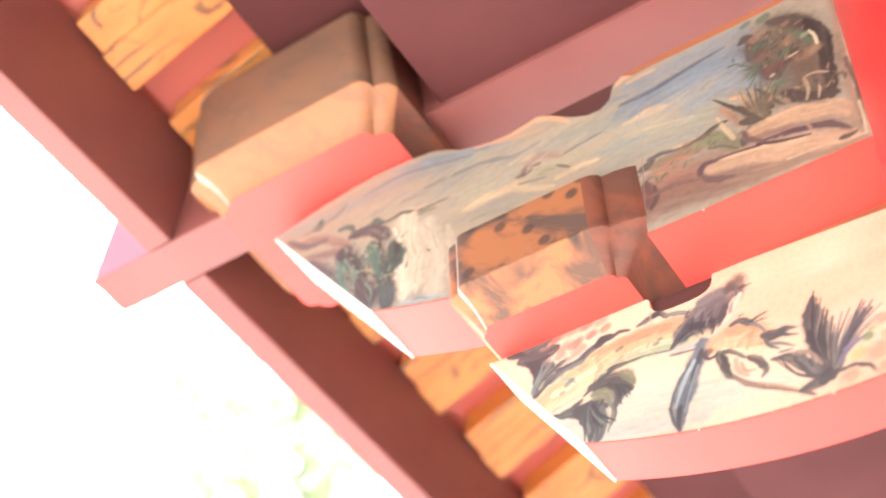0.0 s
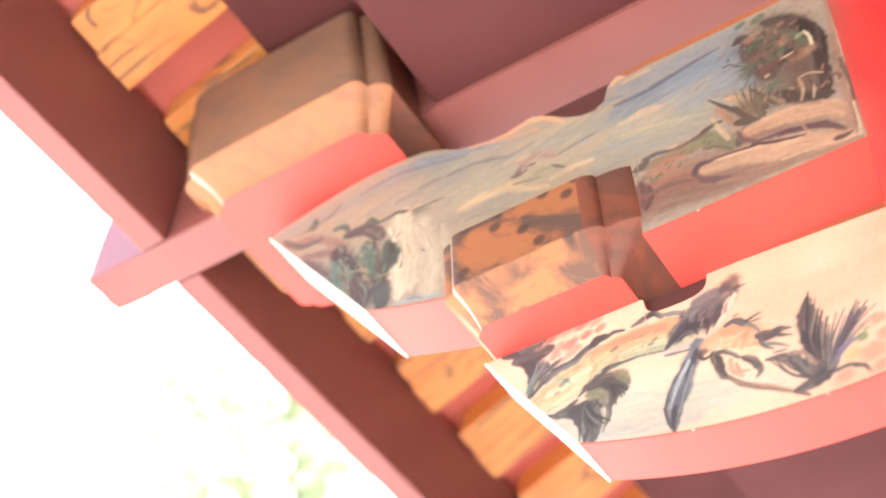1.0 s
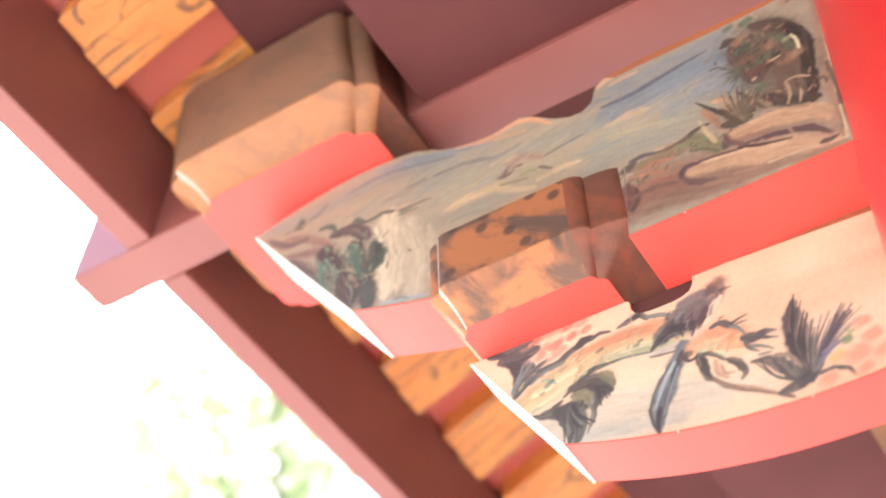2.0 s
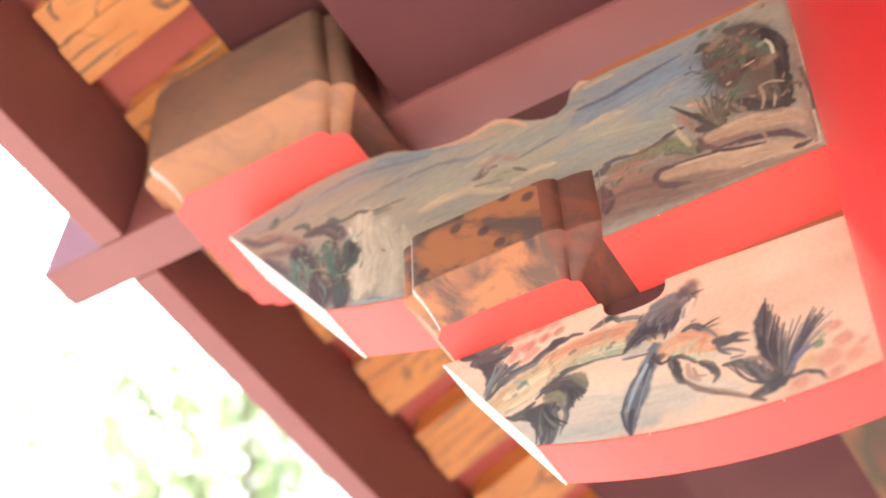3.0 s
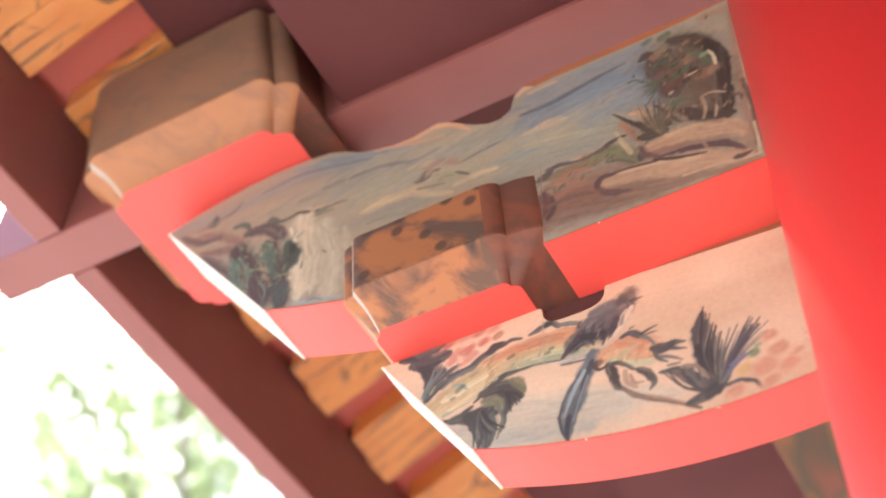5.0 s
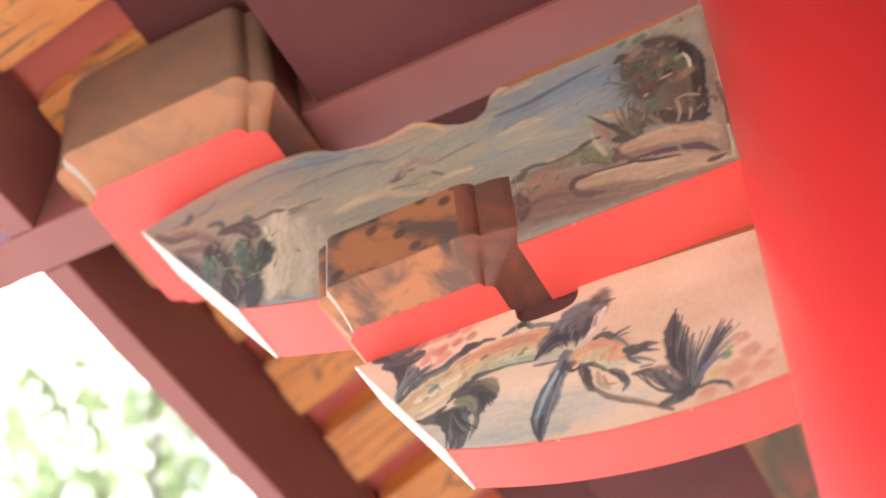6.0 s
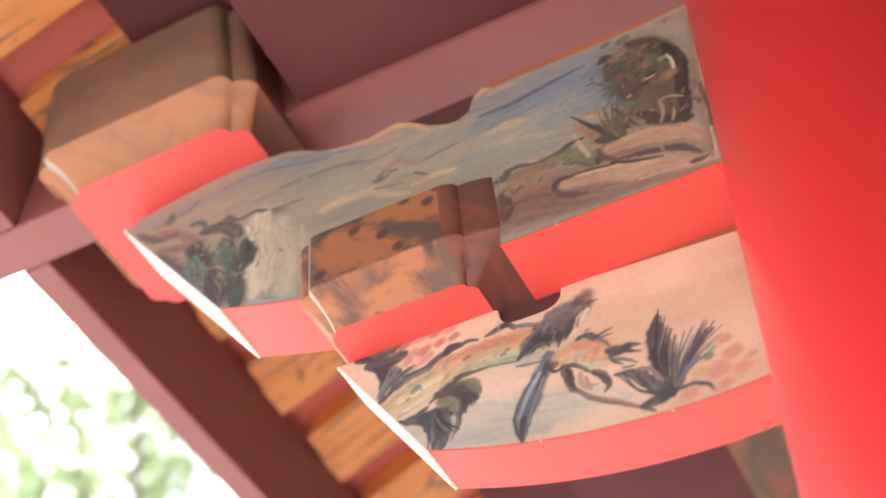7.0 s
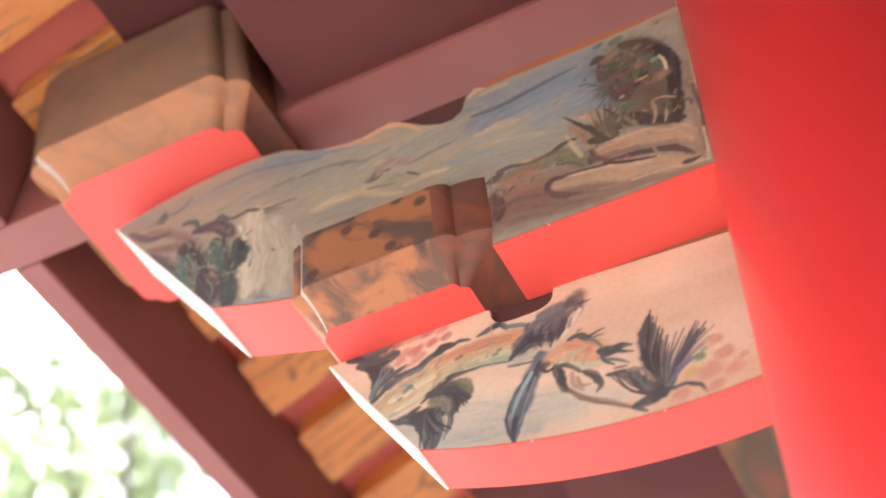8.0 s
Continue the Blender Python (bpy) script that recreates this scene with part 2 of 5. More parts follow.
def build_arm(name, label, near, far, tip, heel, bottom, crest, end, shade_box, saddle=None):
    """A bracket arm: a red core with a painted front, its tip cut back on a slant; the crest is its top edge from tip to column."""
    arm = thing(name, (0, 0, EYE), label, "bracket arm", "bracket arms on the column")
    under = [(x, bottom(x)) for x in np.linspace(heel, -0.10, 30)]
    if saddle:
        x0, x1, rise = saddle
        left = [p for p in under if p[0] < x0]
        right = [p for p in under if p[0] > x1]
        under = left + [(x0, bottom(x0)), (x0 + 0.002, rise), (x1 - 0.002, rise), (x1, bottom(x1))] + right
    top = crest[0][1]
    over = [(x, z) for x, z in crest[::-1] if x > tip + 0.01]
    core = [(tip + 0.004, top)] + under + [(x, z - 0.001) for x, z in over]
    part("core", prism(core, near + 0.0009, far, 0.0), RED, arm)
    fall = np.interp(end, [x for x, z in crest], [z for x, z in crest])
    face = [(tip, top - 0.001)] + [(x, z + 0.001) for x, z in under if x < end - 0.002] + [(end, bottom(end) + 0.001), (end, fall - 0.001)] + [(x, z - 0.001) for x, z in over if x < end - 0.002]
    board = part("painted_board", prism(face, near, near + 0.0007), BOARD, arm, "bare brown board edge round the painting")
    # added dark sheet that fills the open notch with painted shade
    part("notch_shade_sheet", box((shade_box[0], near + 0.006, shade_box[1]), (shade_box[2], near + 0.010, shade_box[3])), NOTCH_SHADE, arm)
    # flaked paint along the lower front and back edges
    rng = random.Random(int(top * 100))
    for _ in range(2):
        x, y = rng.uniform(heel + 0.03, -0.19), rng.choice((near + 0.0005, far - 0.002))
        if saddle and saddle[0] - 0.01 < x < saddle[1] + 0.01:
            continue
        l = rng.uniform(0.001, 0.003)
        z = bottom(x) - 0.0004
        slope = (bottom(x + l) - bottom(x)) / l
        part("paint_chip", prism([(x, z), (x + 0.4 * l, z - 0.0003), (x + l, z + slope * l), (x + 0.5 * l, z + 0.001)], y - 0.0006, y + rng.uniform(0.0002, 0.0008)), PALE, arm)
    # slanted tip: the sunlight on it is put into a pale colour
    d = Vector((heel - tip, 0, under[0][1] - top)).normalized()
    n = Vector((d.z, 0, -d.x)) * 0.003
    q = [(tip - 0.0005, top), (heel, under[0][1]), (heel + n.x, under[0][1] + n.z), (tip + n.x, top + n.z)]
    part("end_face", prism(q, near - 0.0005, far + 0.0005), PALE, arm, "slanted end with sunlight put into its pale colour")
    return board


def scooped(n0, n1, deep, top):
    """A round notch in a level top edge."""
    return [((n0 + n1) / 2 + (n1 - n0) / 2 * math.copysign(abs(math.cos(a)) ** 0.6, math.cos(a)), top - deep * math.sin(a) ** 0.6) for a in np.linspace(math.pi - 0.02, 0.02, 14)]


LOWER_CREST = [(-0.685, 1.18), (-0.477, 1.18)] + scooped(-0.474, -0.396, 0.03, 1.18) + [(-0.393, 1.18), (-0.10, 1.18)]
# the upper arm is humped under the eaves block, dips and is notched below the tie beam
UPPER_CREST = [(-1.009, 1.512), (-0.965, 1.525), (-0.926, 1.534), (-0.88, 1.5425), (-0.834, 1.546), (-0.778, 1.5425), (-0.741, 1.5355), (-0.715, 1.522),
               (-0.693, 1.507), (-0.666, 1.4965), (-0.64, 1.490), (-0.614, 1.488), (-0.59, 1.493), (-0.572, 1.497), (-0.55, 1.482), (-0.522, 1.459),
               (-0.50, 1.447), (-0.482, 1.445), (-0.468, 1.456), (-0.462, 1.484), (-0.45, 1.4955), (-0.40, 1.499), (-0.10, 1.491)]
lower_board = build_arm("bracket_arm", "lower red bracket arm with a cream painted board", 1.0, 1.07, -0.685, -0.560,
                        lambda x: 0.947 + 0.64 * (x + 0.27) ** 2, LOWER_CREST, -0.186, (-0.478, 1.147, -0.392, 1.178))
upper_board = build_arm("bracket_arm", "upper longer red bracket arm with a landscape board", 0.912, 1.004, -1.009, -0.808,
                        lambda x: 1.176 + 0.475 * max(0.0, -0.40 - x) ** 2, UPPER_CREST, -0.169, (-0.576, 1.44, -0.455, 1.496), (-0.682, -0.429, 1.225))


def build_block(name, centre, base, tall, foot, crown, rise, back, lean, material, dark, label):
    """A bearing block with a hollowed foot; every corner is cut to two lobes with a groove between.
    foot and crown: the flat front's reach to either side, half the depth, the lobes' depth, and the widths of the left pair and of the two on the right."""
    block = thing(name, (centre[0], centre[1], EYE + base), label, "bearing block", "bearing blocks under the beam")

    def lobes(w0, w1, cy):
        turn = [math.pi / 2 * i / 4 for i in range(5)]
        return [(w0 * math.sin(a), cy / 2 * (1 - math.cos(a))) for a in turn] + [(w0 + w1 * math.sin(a), cy - cy / 2 * math.cos(a)) for a in turn[1:]]

    def ring(left, right, deep, cy, w, r0, r1):
        a = [(right + u, v) for u, v in lobes(r0, r1, cy)]
        b = [(-left - u, v) for u, v in lobes(w, w, cy)]
        return [(x, v - deep) for x, v in a] + [(x, back - v) for x, v in a[::-1]] + [(x, back - v) for x, v in b] + [(x, v - deep) for x, v in b[::-1]]

    def loft(rows):
        bm = bmesh.new()
        loops = [[bm.verts.new((x - lean * z, y, z)) for x, y in ring(*size)] for z, size in rows]
        for a, b in zip(loops, loops[1:]):
            for i in range(36):
                f = bm.faces.new((a[i], a[(i + 1) % 36], b[(i + 1) % 36], b[i]))
                # right-hand faces from dark on take the brown with shade in it
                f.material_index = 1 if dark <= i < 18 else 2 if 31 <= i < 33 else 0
                f.smooth = True
        bm.faces.new(loops[-1])
        bm.faces.new(loops[0][::-1])
        return bm

    def between(f):
        return [p + (q - p) * f for p, q in zip(foot, crown)]

    hollow = []
    for i in range(8):
        s = i / 7
        hollow.append((rise * s, between((0.6 * (1 - math.sqrt(1 - s * s)) + 0.4 * s) * 0.985)))
    hollow += [(rise + 0.0012, between(0.997)), (rise + 0.0028, crown)]
    body = part("body", loft([(rise + 0.003, crown), (tall, crown)]), material[0], block)
    flare = part("flare", loft(hollow), material[1], block, "lighter brown hollowed foot")
    sole = part("underside", loft([(-0.001, foot), (0.0, foot)]), RED, block, "red painted underside")
    # edge: thin corner faces coloured as a sky glint
    for piece, side, edge in ((body, SHADED_BROWN, SKY_GLINT), (flare, SHADED_BROWN, SKY_GLINT), (sole, RED, RED)):
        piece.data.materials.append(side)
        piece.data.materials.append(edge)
        piece.data.set_sharp_from_angle(angle=radians(40))
    return block


build_block("bearing_block", (-0.576, 1.035), 1.18, 0.122, (0.078, 0.078, 0.089, 0.017, 0.008, 0.008, 0.010), (0.076, 0.086, 0.140, 0.020, 0.017, 0.022, 0.046), 0.025, 0.038, 0.10, SPOTTED, 0,
            "small varnished brown bearing block with dark painted spots")
build_block("bearing_block", (-0.930, 0.968), 1.549, 0.25, (0.108, 0.110, 0.125, 0.028, 0.020, 0.018, 0.024), (0.128, 0.143, 0.178, 0.038, 0.024, 0.021, 0.028), 0.038, 0.118, 0.2, BROWN, 8,
            "large varnished brown bearing block under the eaves")

# painted board under the soffit, running along the hall behind the arms
tagged(part("soffit_beam", box((-0.425, 1.20, EYE + 1.55), (-0.10, 9, EYE + 1.6215), 0.004), PATTERNED), "orange, green and red patterned beam under the soffit", "beam", kind="structure")


# ---------------------------------------------------------------- painting on the boards
def pigment_material():
    m, nt, b = nodes_of("brushed_pigment", 0.5, 0.06)
    hue = nt.nodes.new("ShaderNodeAttribute")
    hue.attribute_name = "pigment"
    v = coords(nt)
    tone = ramp_of(nt, noise_of(nt, v, 140, 5, 0.7), [(0.3, (0.88, 0.88, 0.88)), (0.65, (1.0, 1.0, 1.0))])
    nt.links.new(mixed(nt, 1.0, hue.outputs["Color"], tone, "MULTIPLY"), b.inputs["Base Color"])
    relief(nt, b, noise_of(nt, v, 170, 5), 0.22, 0.0008)
    return m


PIGMENT = pigment_material()


class Brush:
    """Oil paint on a board's front: a fine sheet whose points take up pigment from brush marks.
    Marks are given by (x, z) from the foot of the arm's axis, widths in metres."""

    def __init__(self, front, low, high, tip, end, step, seed):
        self.rng = np.random.default_rng(seed)
        self.front = front
        xs = np.linspace(tip + 0.001, end, int((end - tip) / step))
        a, b = np.array([low(x) for x in xs]), np.array([high(x) for x in xs])
        self.rows = int((b - a).max() / step) + 1
        v = np.linspace(0, 1, self.rows)[:, None]
        self.x = np.broadcast_to(xs, (self.rows, len(xs))).copy().ravel()
        self.z = (a + (b - a) * v).ravel()
        self.cols = len(xs)
        self.colour = np.zeros((len(self.x), 3))
        self.cells = self.rng.random((64, 64))

    def grain(self, u, v):
        """Smooth noise between 0 and 1."""
        iu, iv = np.floor(u).astype(int), np.floor(v).astype(int)
        fu, fv = u - iu, v - iv
        fu, fv = fu * fu * (3 - 2 * fu), fv * fv * (3 - 2 * fv)
        c = self.cells
        g = lambda p, q: c[(iu + p) % 64, (iv + q) % 64]
        return (g(0, 0) * (1 - fu) + g(1, 0) * fu) * (1 - fv) + (g(0, 1) * (1 - fu) + g(1, 1) * fu) * fv

    def ground(self, hue, other, along, across):
        f = 0.6 * self.grain(self.x / along, self.z / across) + 0.4 * self.grain(self.x / along * 3.1 + 9, self.z / across * 3.1)
        f = np.clip((f - 0.25) / 0.5, 0, 1)[:, None]
        self.colour[:] = np.array(hue) * (1 - f) + np.array(other) * f

    def stroke(self, hue, w0, w1, *points, soft=0.45, strength=1.0, dry=0.22, taper=True):
        p = [np.array(q, float) for q in points]
        p = [2 * p[0] - p[1]] + p + [2 * p[-1] - p[-2]]
        line = []
        for a, b, c, d in zip(p, p[1:], p[2:], p[3:]):
            for t in np.arange(0, 1, 0.125):
                line.append(0.5 * (2 * b + (c - a) * t + (2 * a - 5 * b + 4 * c - d) * t * t + (3 * b - a - 3 * c + d) * t ** 3))
        line = np.array(line + [p[-2]])
        reach = max(w0, w1)
        lo, hi = line.min(0) - reach, line.max(0) + reach
        pick = np.nonzero((self.x > lo[0]) & (self.x < hi[0]) & (self.z > lo[1]) & (self.z < hi[1]))[0]
        if not len(pick):
            return
        q = np.stack([self.x[pick], self.z[pick]], 1)
        best, along, side = np.full(len(q), 9.0), np.zeros(len(q)), np.zeros(len(q))
        n = len(line) - 1
        for i in range(n):
            a, d = line[i], line[i + 1] - line[i]
            k = np.clip(((q - a) @ d) / (d @ d + 1e-12), 0, 1)
            r = q - a - k[:, None] * d
            dist = np.hypot(r[:, 0], r[:, 1])
            near = dist < best
            best[near], along[near] = dist[near], ((i + k) / n)[near]
            side[near] = (np.sign(d[0] * r[:, 1] - d[1] * r[:, 0]) * dist)[near]
        half = 0.60 * (w0 + (w1 - w0) * along) * (0.5 + 0.5 * np.sqrt(np.clip(4 * along * (1 - along), 0, 1)) if taper else 1.0) + 0.0007
        length = np.hypot(*np.diff(line, axis=0).T).sum()
        o = self.rng.uniform(0, 60, 2)
        bristle = self.grain(o[0] + side / 0.0022, o[1] + along * length / 0.035)
        ragged = self.grain(o[1] + q[:, 0] / 0.006, o[0] + q[:, 1] / 0.006)
        edge = best / half + 0.34 * (ragged - 0.5)
        cover = np.clip((1.05 - edge) / soft, 0, 1)
        cover = cover * cover * (3 - 2 * cover) * strength * (1 - dry * np.clip((bristle - 0.45) * 2.4, 0, 1))
        tint = 0.86 + 0.28 * self.grain(o[1] + side / 0.003, o[0] + along * length / 0.02)
        self.colour[pick] += cover[:, None] * (np.array(hue) * tint[:, None] - self.colour[pick])

    def wash(self, hue, w0, w1, *points):
        self.stroke(hue, w0 * 1.3, w1 * 1.3, *points, soft=0.95, strength=0.75, dry=0.25, taper=False)

    def dab(self, hue, a, b, centre):
        x, z = centre
        t = self.rng.uniform(0.1, 0.6)
        r = max(0.0015, a - b)
        d = (r * math.cos(t), r * math.sin(t))
        self.stroke(hue, 1.8 * b, 1.9 * b, (x - d[0], z - d[1]), (x, z), (x + d[0], z + d[1]), soft=0.7, strength=0.85, dry=0.25, taper=False)

    def fan(self, hues, count, root, first, last, width, bend=0.1):
        """Fine tapering marks that spread from a root to a row of tips."""
        root, first, last = np.array(root), np.array(first), np.array(last)
        for i in range(count):
            tip = first + (last - first) * (i + self.rng.uniform(-0.3, 0.3)) / max(1, count - 1)
            tip = root + (tip - root) * self.rng.uniform(0.8, 1.08)
            d = tip - root
            mid = root + 0.5 * d + np.array((-d[1], d[0])) * bend * self.rng.uniform(0.3, 1.2)
            self.stroke(hues[self.rng.integers(len(hues))], width, width * 0.2, root + 0.06 * d, mid, tip, soft=0.5, taper=False)

    def drift(self, hues, count, centre, spread, size, lean):
        """Long soft strokes laid wet into wet."""
        for _ in range(count):
            c = np.array(centre) + self.rng.normal(0, 1, 2) * np.array(spread)
            t = lean + self.rng.normal(0, 0.10)
            d = np.array((math.cos(t), math.sin(t))) * size * self.rng.uniform(0.5, 1.2)
            bow = np.array((-d[1], d[0])) * self.rng.normal(0, 0.12)
            w = size * self.rng.uniform(0.12, 0.3)
            self.stroke(hues[self.rng.integers(len(hues))], w, w * 0.6, c - d, c + bow, c + d, soft=0.85, strength=0.6)

    def stipple(self, hues, count, centre, spread, size, lean=1.2):
        """A scatter of small leaf-like touches."""
        for _ in range(count):
            c = np.array(centre) + self.rng.normal(0, 1, 2) * np.array(spread)
            t = lean + self.rng.normal(0, 0.5)
            l = size * self.rng.uniform(0.6, 1.6)
            d = np.array((math.cos(t), math.sin(t))) * l
            hue = hues[self.rng.integers(len(hues))]
            self.stroke(hue, l * 0.7, l * 0.25, c - d, c, c + d, soft=0.6, strength=0.8)

    def soak(self, passes):
        """Wet paint runs a little into its neighbours."""
        c = self.colour.reshape(self.rows, self.cols, 3)
        for _ in range(passes):
            p = np.pad(c, ((1, 1), (1, 1), (0, 0)), mode="edge")
            c = 0.4 * c + 0.15 * (p[:-2, 1:-1] + p[2:, 1:-1] + p[1:-1, :-2] + p[1:-1, 2:])
        self.colour = c.reshape(-1, 3)

    def glaze(self, tone):
        """Aged varnish over the whole picture, a little uneven."""
        f = 0.94 + 0.12 * self.grain(self.x / 0.09 + 5, self.z / 0.05)
        self.colour *= np.array(tone) * f[:, None]

    def hang(self, name, board, label):
        verts = np.stack([self.x, np.full(len(self.x), self.front - 0.0005), self.z], 1)
        i = np.arange(self.rows - 1)[:, None] * self.cols + np.arange(self.cols - 1)
        faces = np.stack([i, i + 1, i + self.cols + 1, i + self.cols], -1).reshape(-1, 4)
        me = bpy.data.meshes.new(name)
        me.vertices.add(len(verts))
        me.vertices.foreach_set("co", verts.ravel())
        me.loops.add(faces.size)
        me.loops.foreach_set("vertex_index", faces.ravel().astype(np.int32))
        me.polygons.add(len(faces))
        me.polygons.foreach_set("loop_start", np.arange(0, faces.size, 4, dtype=np.int32))
        me.update(calc_edges=True)
        a = me.attributes.new("pigment", "FLOAT_COLOR", "POINT")
        a.data.foreach_set("color", np.concatenate([np.clip(self.colour, 0.005, 0.9), np.ones((len(verts), 1))], 1).astype(np.float32).ravel())
        me.materials.append(PIGMENT)
        ob = new(name, me)
        ob.parent = board
        ob["label"] = label
        return ob


def lower_low(x):
    return 0.9475 + 0.64 * (x + 0.27) ** 2 if x > -0.560 else 1.179 + (x + 0.685) * (1.0015 - 1.179) / 0.125


def upper_low(x):
    if -0.682 < x < -0.429:
        return 1.225
    return 1.1765 + 0.475 * max(0.0, -0.40 - x) ** 2 if x > -0.808 else 1.511 + (x + 1.009) * (1.2556 - 1.511) / 0.201


def lower_high(x):
    return np.interp(x, [p[0] for p in LOWER_CREST], [p[1] for p in LOWER_CREST]) - 0.0015 - max(0.0, x + 0.396) * 0.06


def upper_high(x):
    """The painting stops short of the crest beside the column, where bare wood shows."""
    bare = np.interp(x, (-0.45, -0.434, -0.372, -0.295, -0.235, -0.18), (0, 0.012, 0.013, 0.012, 0.009, 0.002)) if x > -0.45 else 0.0
    return np.interp(x, [p[0] for p in UPPER_CREST], [p[1] for p in UPPER_CREST]) - 0.0015 - bare


spray = Brush(1.0, lower_low, lower_high, -0.685, -0.1865, 0.0010, 3)
spray.ground((0.646, 0.443, 0.305), (0.573, 0.374, 0.244), 0.12, 0.06)
# pale water and mist
spray.wash((0.402, 0.365, 0.297), 0.0480, 0.0368, (-0.590, 1.030), (-0.521, 1.011), (-0.455, 1.000), (-0.385, 0.990))
spray.wash((0.442, 0.393, 0.305), 0.0320, 0.0208, (-0.522, 1.044), (-0.454, 1.024), (-0.390, 1.010), (-0.330, 0.981))
spray.wash((0.365, 0.347, 0.297), 0.0240, 0.0144, (-0.548, 1.002), (-0.481, 0.987), (-0.423, 0.978))
# pink blossom
spray.dab((0.505, 0.207, 0.156), 0.0128, 0.0088, (-0.605, 1.173))
spray.dab((0.505, 0.207, 0.156), 0.0136, 0.0088, (-0.588, 1.177))
spray.dab((0.505, 0.207, 0.156), 0.0112, 0.0080, (-0.573, 1.178))
spray.dab((0.505, 0.207, 0.156), 0.0120, 0.0080, (-0.555, 1.177))
spray.dab((0.505, 0.207, 0.156), 0.0112, 0.0080, (-0.536, 1.174))
spray.dab((0.505, 0.207, 0.156), 0.0096, 0.0072, (-0.566, 1.158))
spray.dab((0.505, 0.207, 0.156), 0.0104, 0.0072, (-0.548, 1.159))
spray.dab((0.505, 0.207, 0.156), 0.0112, 0.0072, (-0.585, 1.155))
spray.dab((0.505, 0.207, 0.156), 0.0160, 0.0080, (-0.570, 1.141))
spray.dab((0.505, 0.207, 0.156), 0.0096, 0.0064, (-0.590, 1.146))
spray.dab((0.422, 0.136, 0.102), 0.0096, 0.0064, (-0.553, 1.178))
spray.dab((0.422, 0.136, 0.102), 0.0080, 0.0056, (-0.549, 1.158))
spray.dab((0.422, 0.136, 0.102), 0.0112, 0.0072, (-0.570, 1.154))
spray.dab((0.422, 0.136, 0.102), 0.0080, 0.0056, (-0.597, 1.175))
spray.dab((0.281, 0.103, 0.058), 0.0080, 0.0056, (-0.530, 1.160))
spray.dab((0.671, 0.464, 0.347), 0.0032, 0.0020, (-0.590, 1.167))
spray.dab((0.671, 0.464, 0.347), 0.0032, 0.0020, (-0.579, 1.140))
spray.dab((0.671, 0.464, 0.347), 0.0032, 0.0020, (-0.568, 1.164))
# slate leaf clump at the tip
spray.stroke((0.071, 0.073, 0.074), 0.0208, 0.0240, (-0.656, 1.176), (-0.631, 1.177), (-0.606, 1.179))
spray.stroke((0.071, 0.073, 0.074), 0.0240, 0.0192, (-0.642, 1.162), (-0.617, 1.158), (-0.595, 1.161))
spray.stroke((0.071, 0.073, 0.074), 0.0272, 0.0176, (-0.625, 1.162), (-0.614, 1.134), (-0.615, 1.112))
spray.stroke((0.044, 0.046, 0.046), 0.0176, 0.0144, (-0.634, 1.161), (-0.619, 1.134), (-0.620, 1.106))
spray.stroke((0.071, 0.073, 0.074), 0.0224, 0.0048, (-0.603, 1.134), (-0.615, 1.112), (-0.626, 1.092))
spray.stroke((0.044, 0.046, 0.046), 0.0096, 0.0032, (-0.586, 1.134), (-0.602, 1.123), (-0.622, 1.094))
spray.stroke((0.044, 0.046, 0.046), 0.0120, 0.0064, (-0.660, 1.177), (-0.652, 1.179), (-0.638, 1.168))
spray.stroke((0.130, 0.188, 0.185), 0.0056, 0.0016, (-0.627, 1.103), (-0.620, 1.119), (-0.607, 1.132))
spray.stroke((0.179, 0.227, 0.216), 0.0032, 0.0016, (-0.623, 1.116), (-0.617, 1.129), (-0.613, 1.143))
spray.fan(((0.071, 0.073, 0.074), (0.044, 0.046, 0.046), (0.145, 0.152, 0.140), (0.194, 0.172, 0.145)), 16, (-0.625, 1.094), (-0.605, 1.144), (-0.564, 1.126), 0.0040, 0.08)
spray.fan(((0.071, 0.073, 0.074), (0.044, 0.046, 0.046)), 9, (-0.604, 1.152), (-0.662, 1.178), (-0.630, 1.150), 0.0040, 0.05)
# bough
spray.stroke((0.538, 0.393, 0.230), 0.0272, 0.0368, (-0.620, 1.073), (-0.590, 1.089), (-0.554, 1.104), (-0.512, 1.112), (-0.466, 1.112), (-0.419, 1.103), taper=False)
spray.stroke((0.494, 0.338, 0.185), 0.0208, 0.0320, (-0.618, 1.079), (-0.585, 1.098), (-0.547, 1.114), (-0.501, 1.118), (-0.449, 1.116), taper=False)
spray.stroke((0.538, 0.256, 0.140), 0.0128, 0.0240, (-0.548, 1.123), (-0.505, 1.127), (-0.459, 1.124), (-0.415, 1.111))
spray.stroke((0.488, 0.213, 0.120), 0.0064, 0.0144, (-0.523, 1.128), (-0.487, 1.126), (-0.452, 1.123))
spray.stroke((0.330, 0.329, 0.210), 0.0072, 0.0112, (-0.599, 1.064), (-0.557, 1.079), (-0.519, 1.094), (-0.477, 1.095), (-0.426, 1.087))
spray.stroke((0.442, 0.412, 0.266), 0.0080, 0.0064, (-0.522, 1.104), (-0.480, 1.104), (-0.433, 1.096))
spray.stroke((0.671, 0.530, 0.330), 0.0112, 0.0072, (-0.600, 1.087), (-0.568, 1.097), (-0.533, 1.108))
spray.stroke((0.621, 0.464, 0.274), 0.0064, 0.0064, (-0.592, 1.070), (-0.564, 1.078), (-0.540, 1.087))
spray.stroke((0.412, 0.256, 0.140), 0.0072, 0.0040, (-0.544, 1.117), (-0.538, 1.101), (-0.545, 1.093))
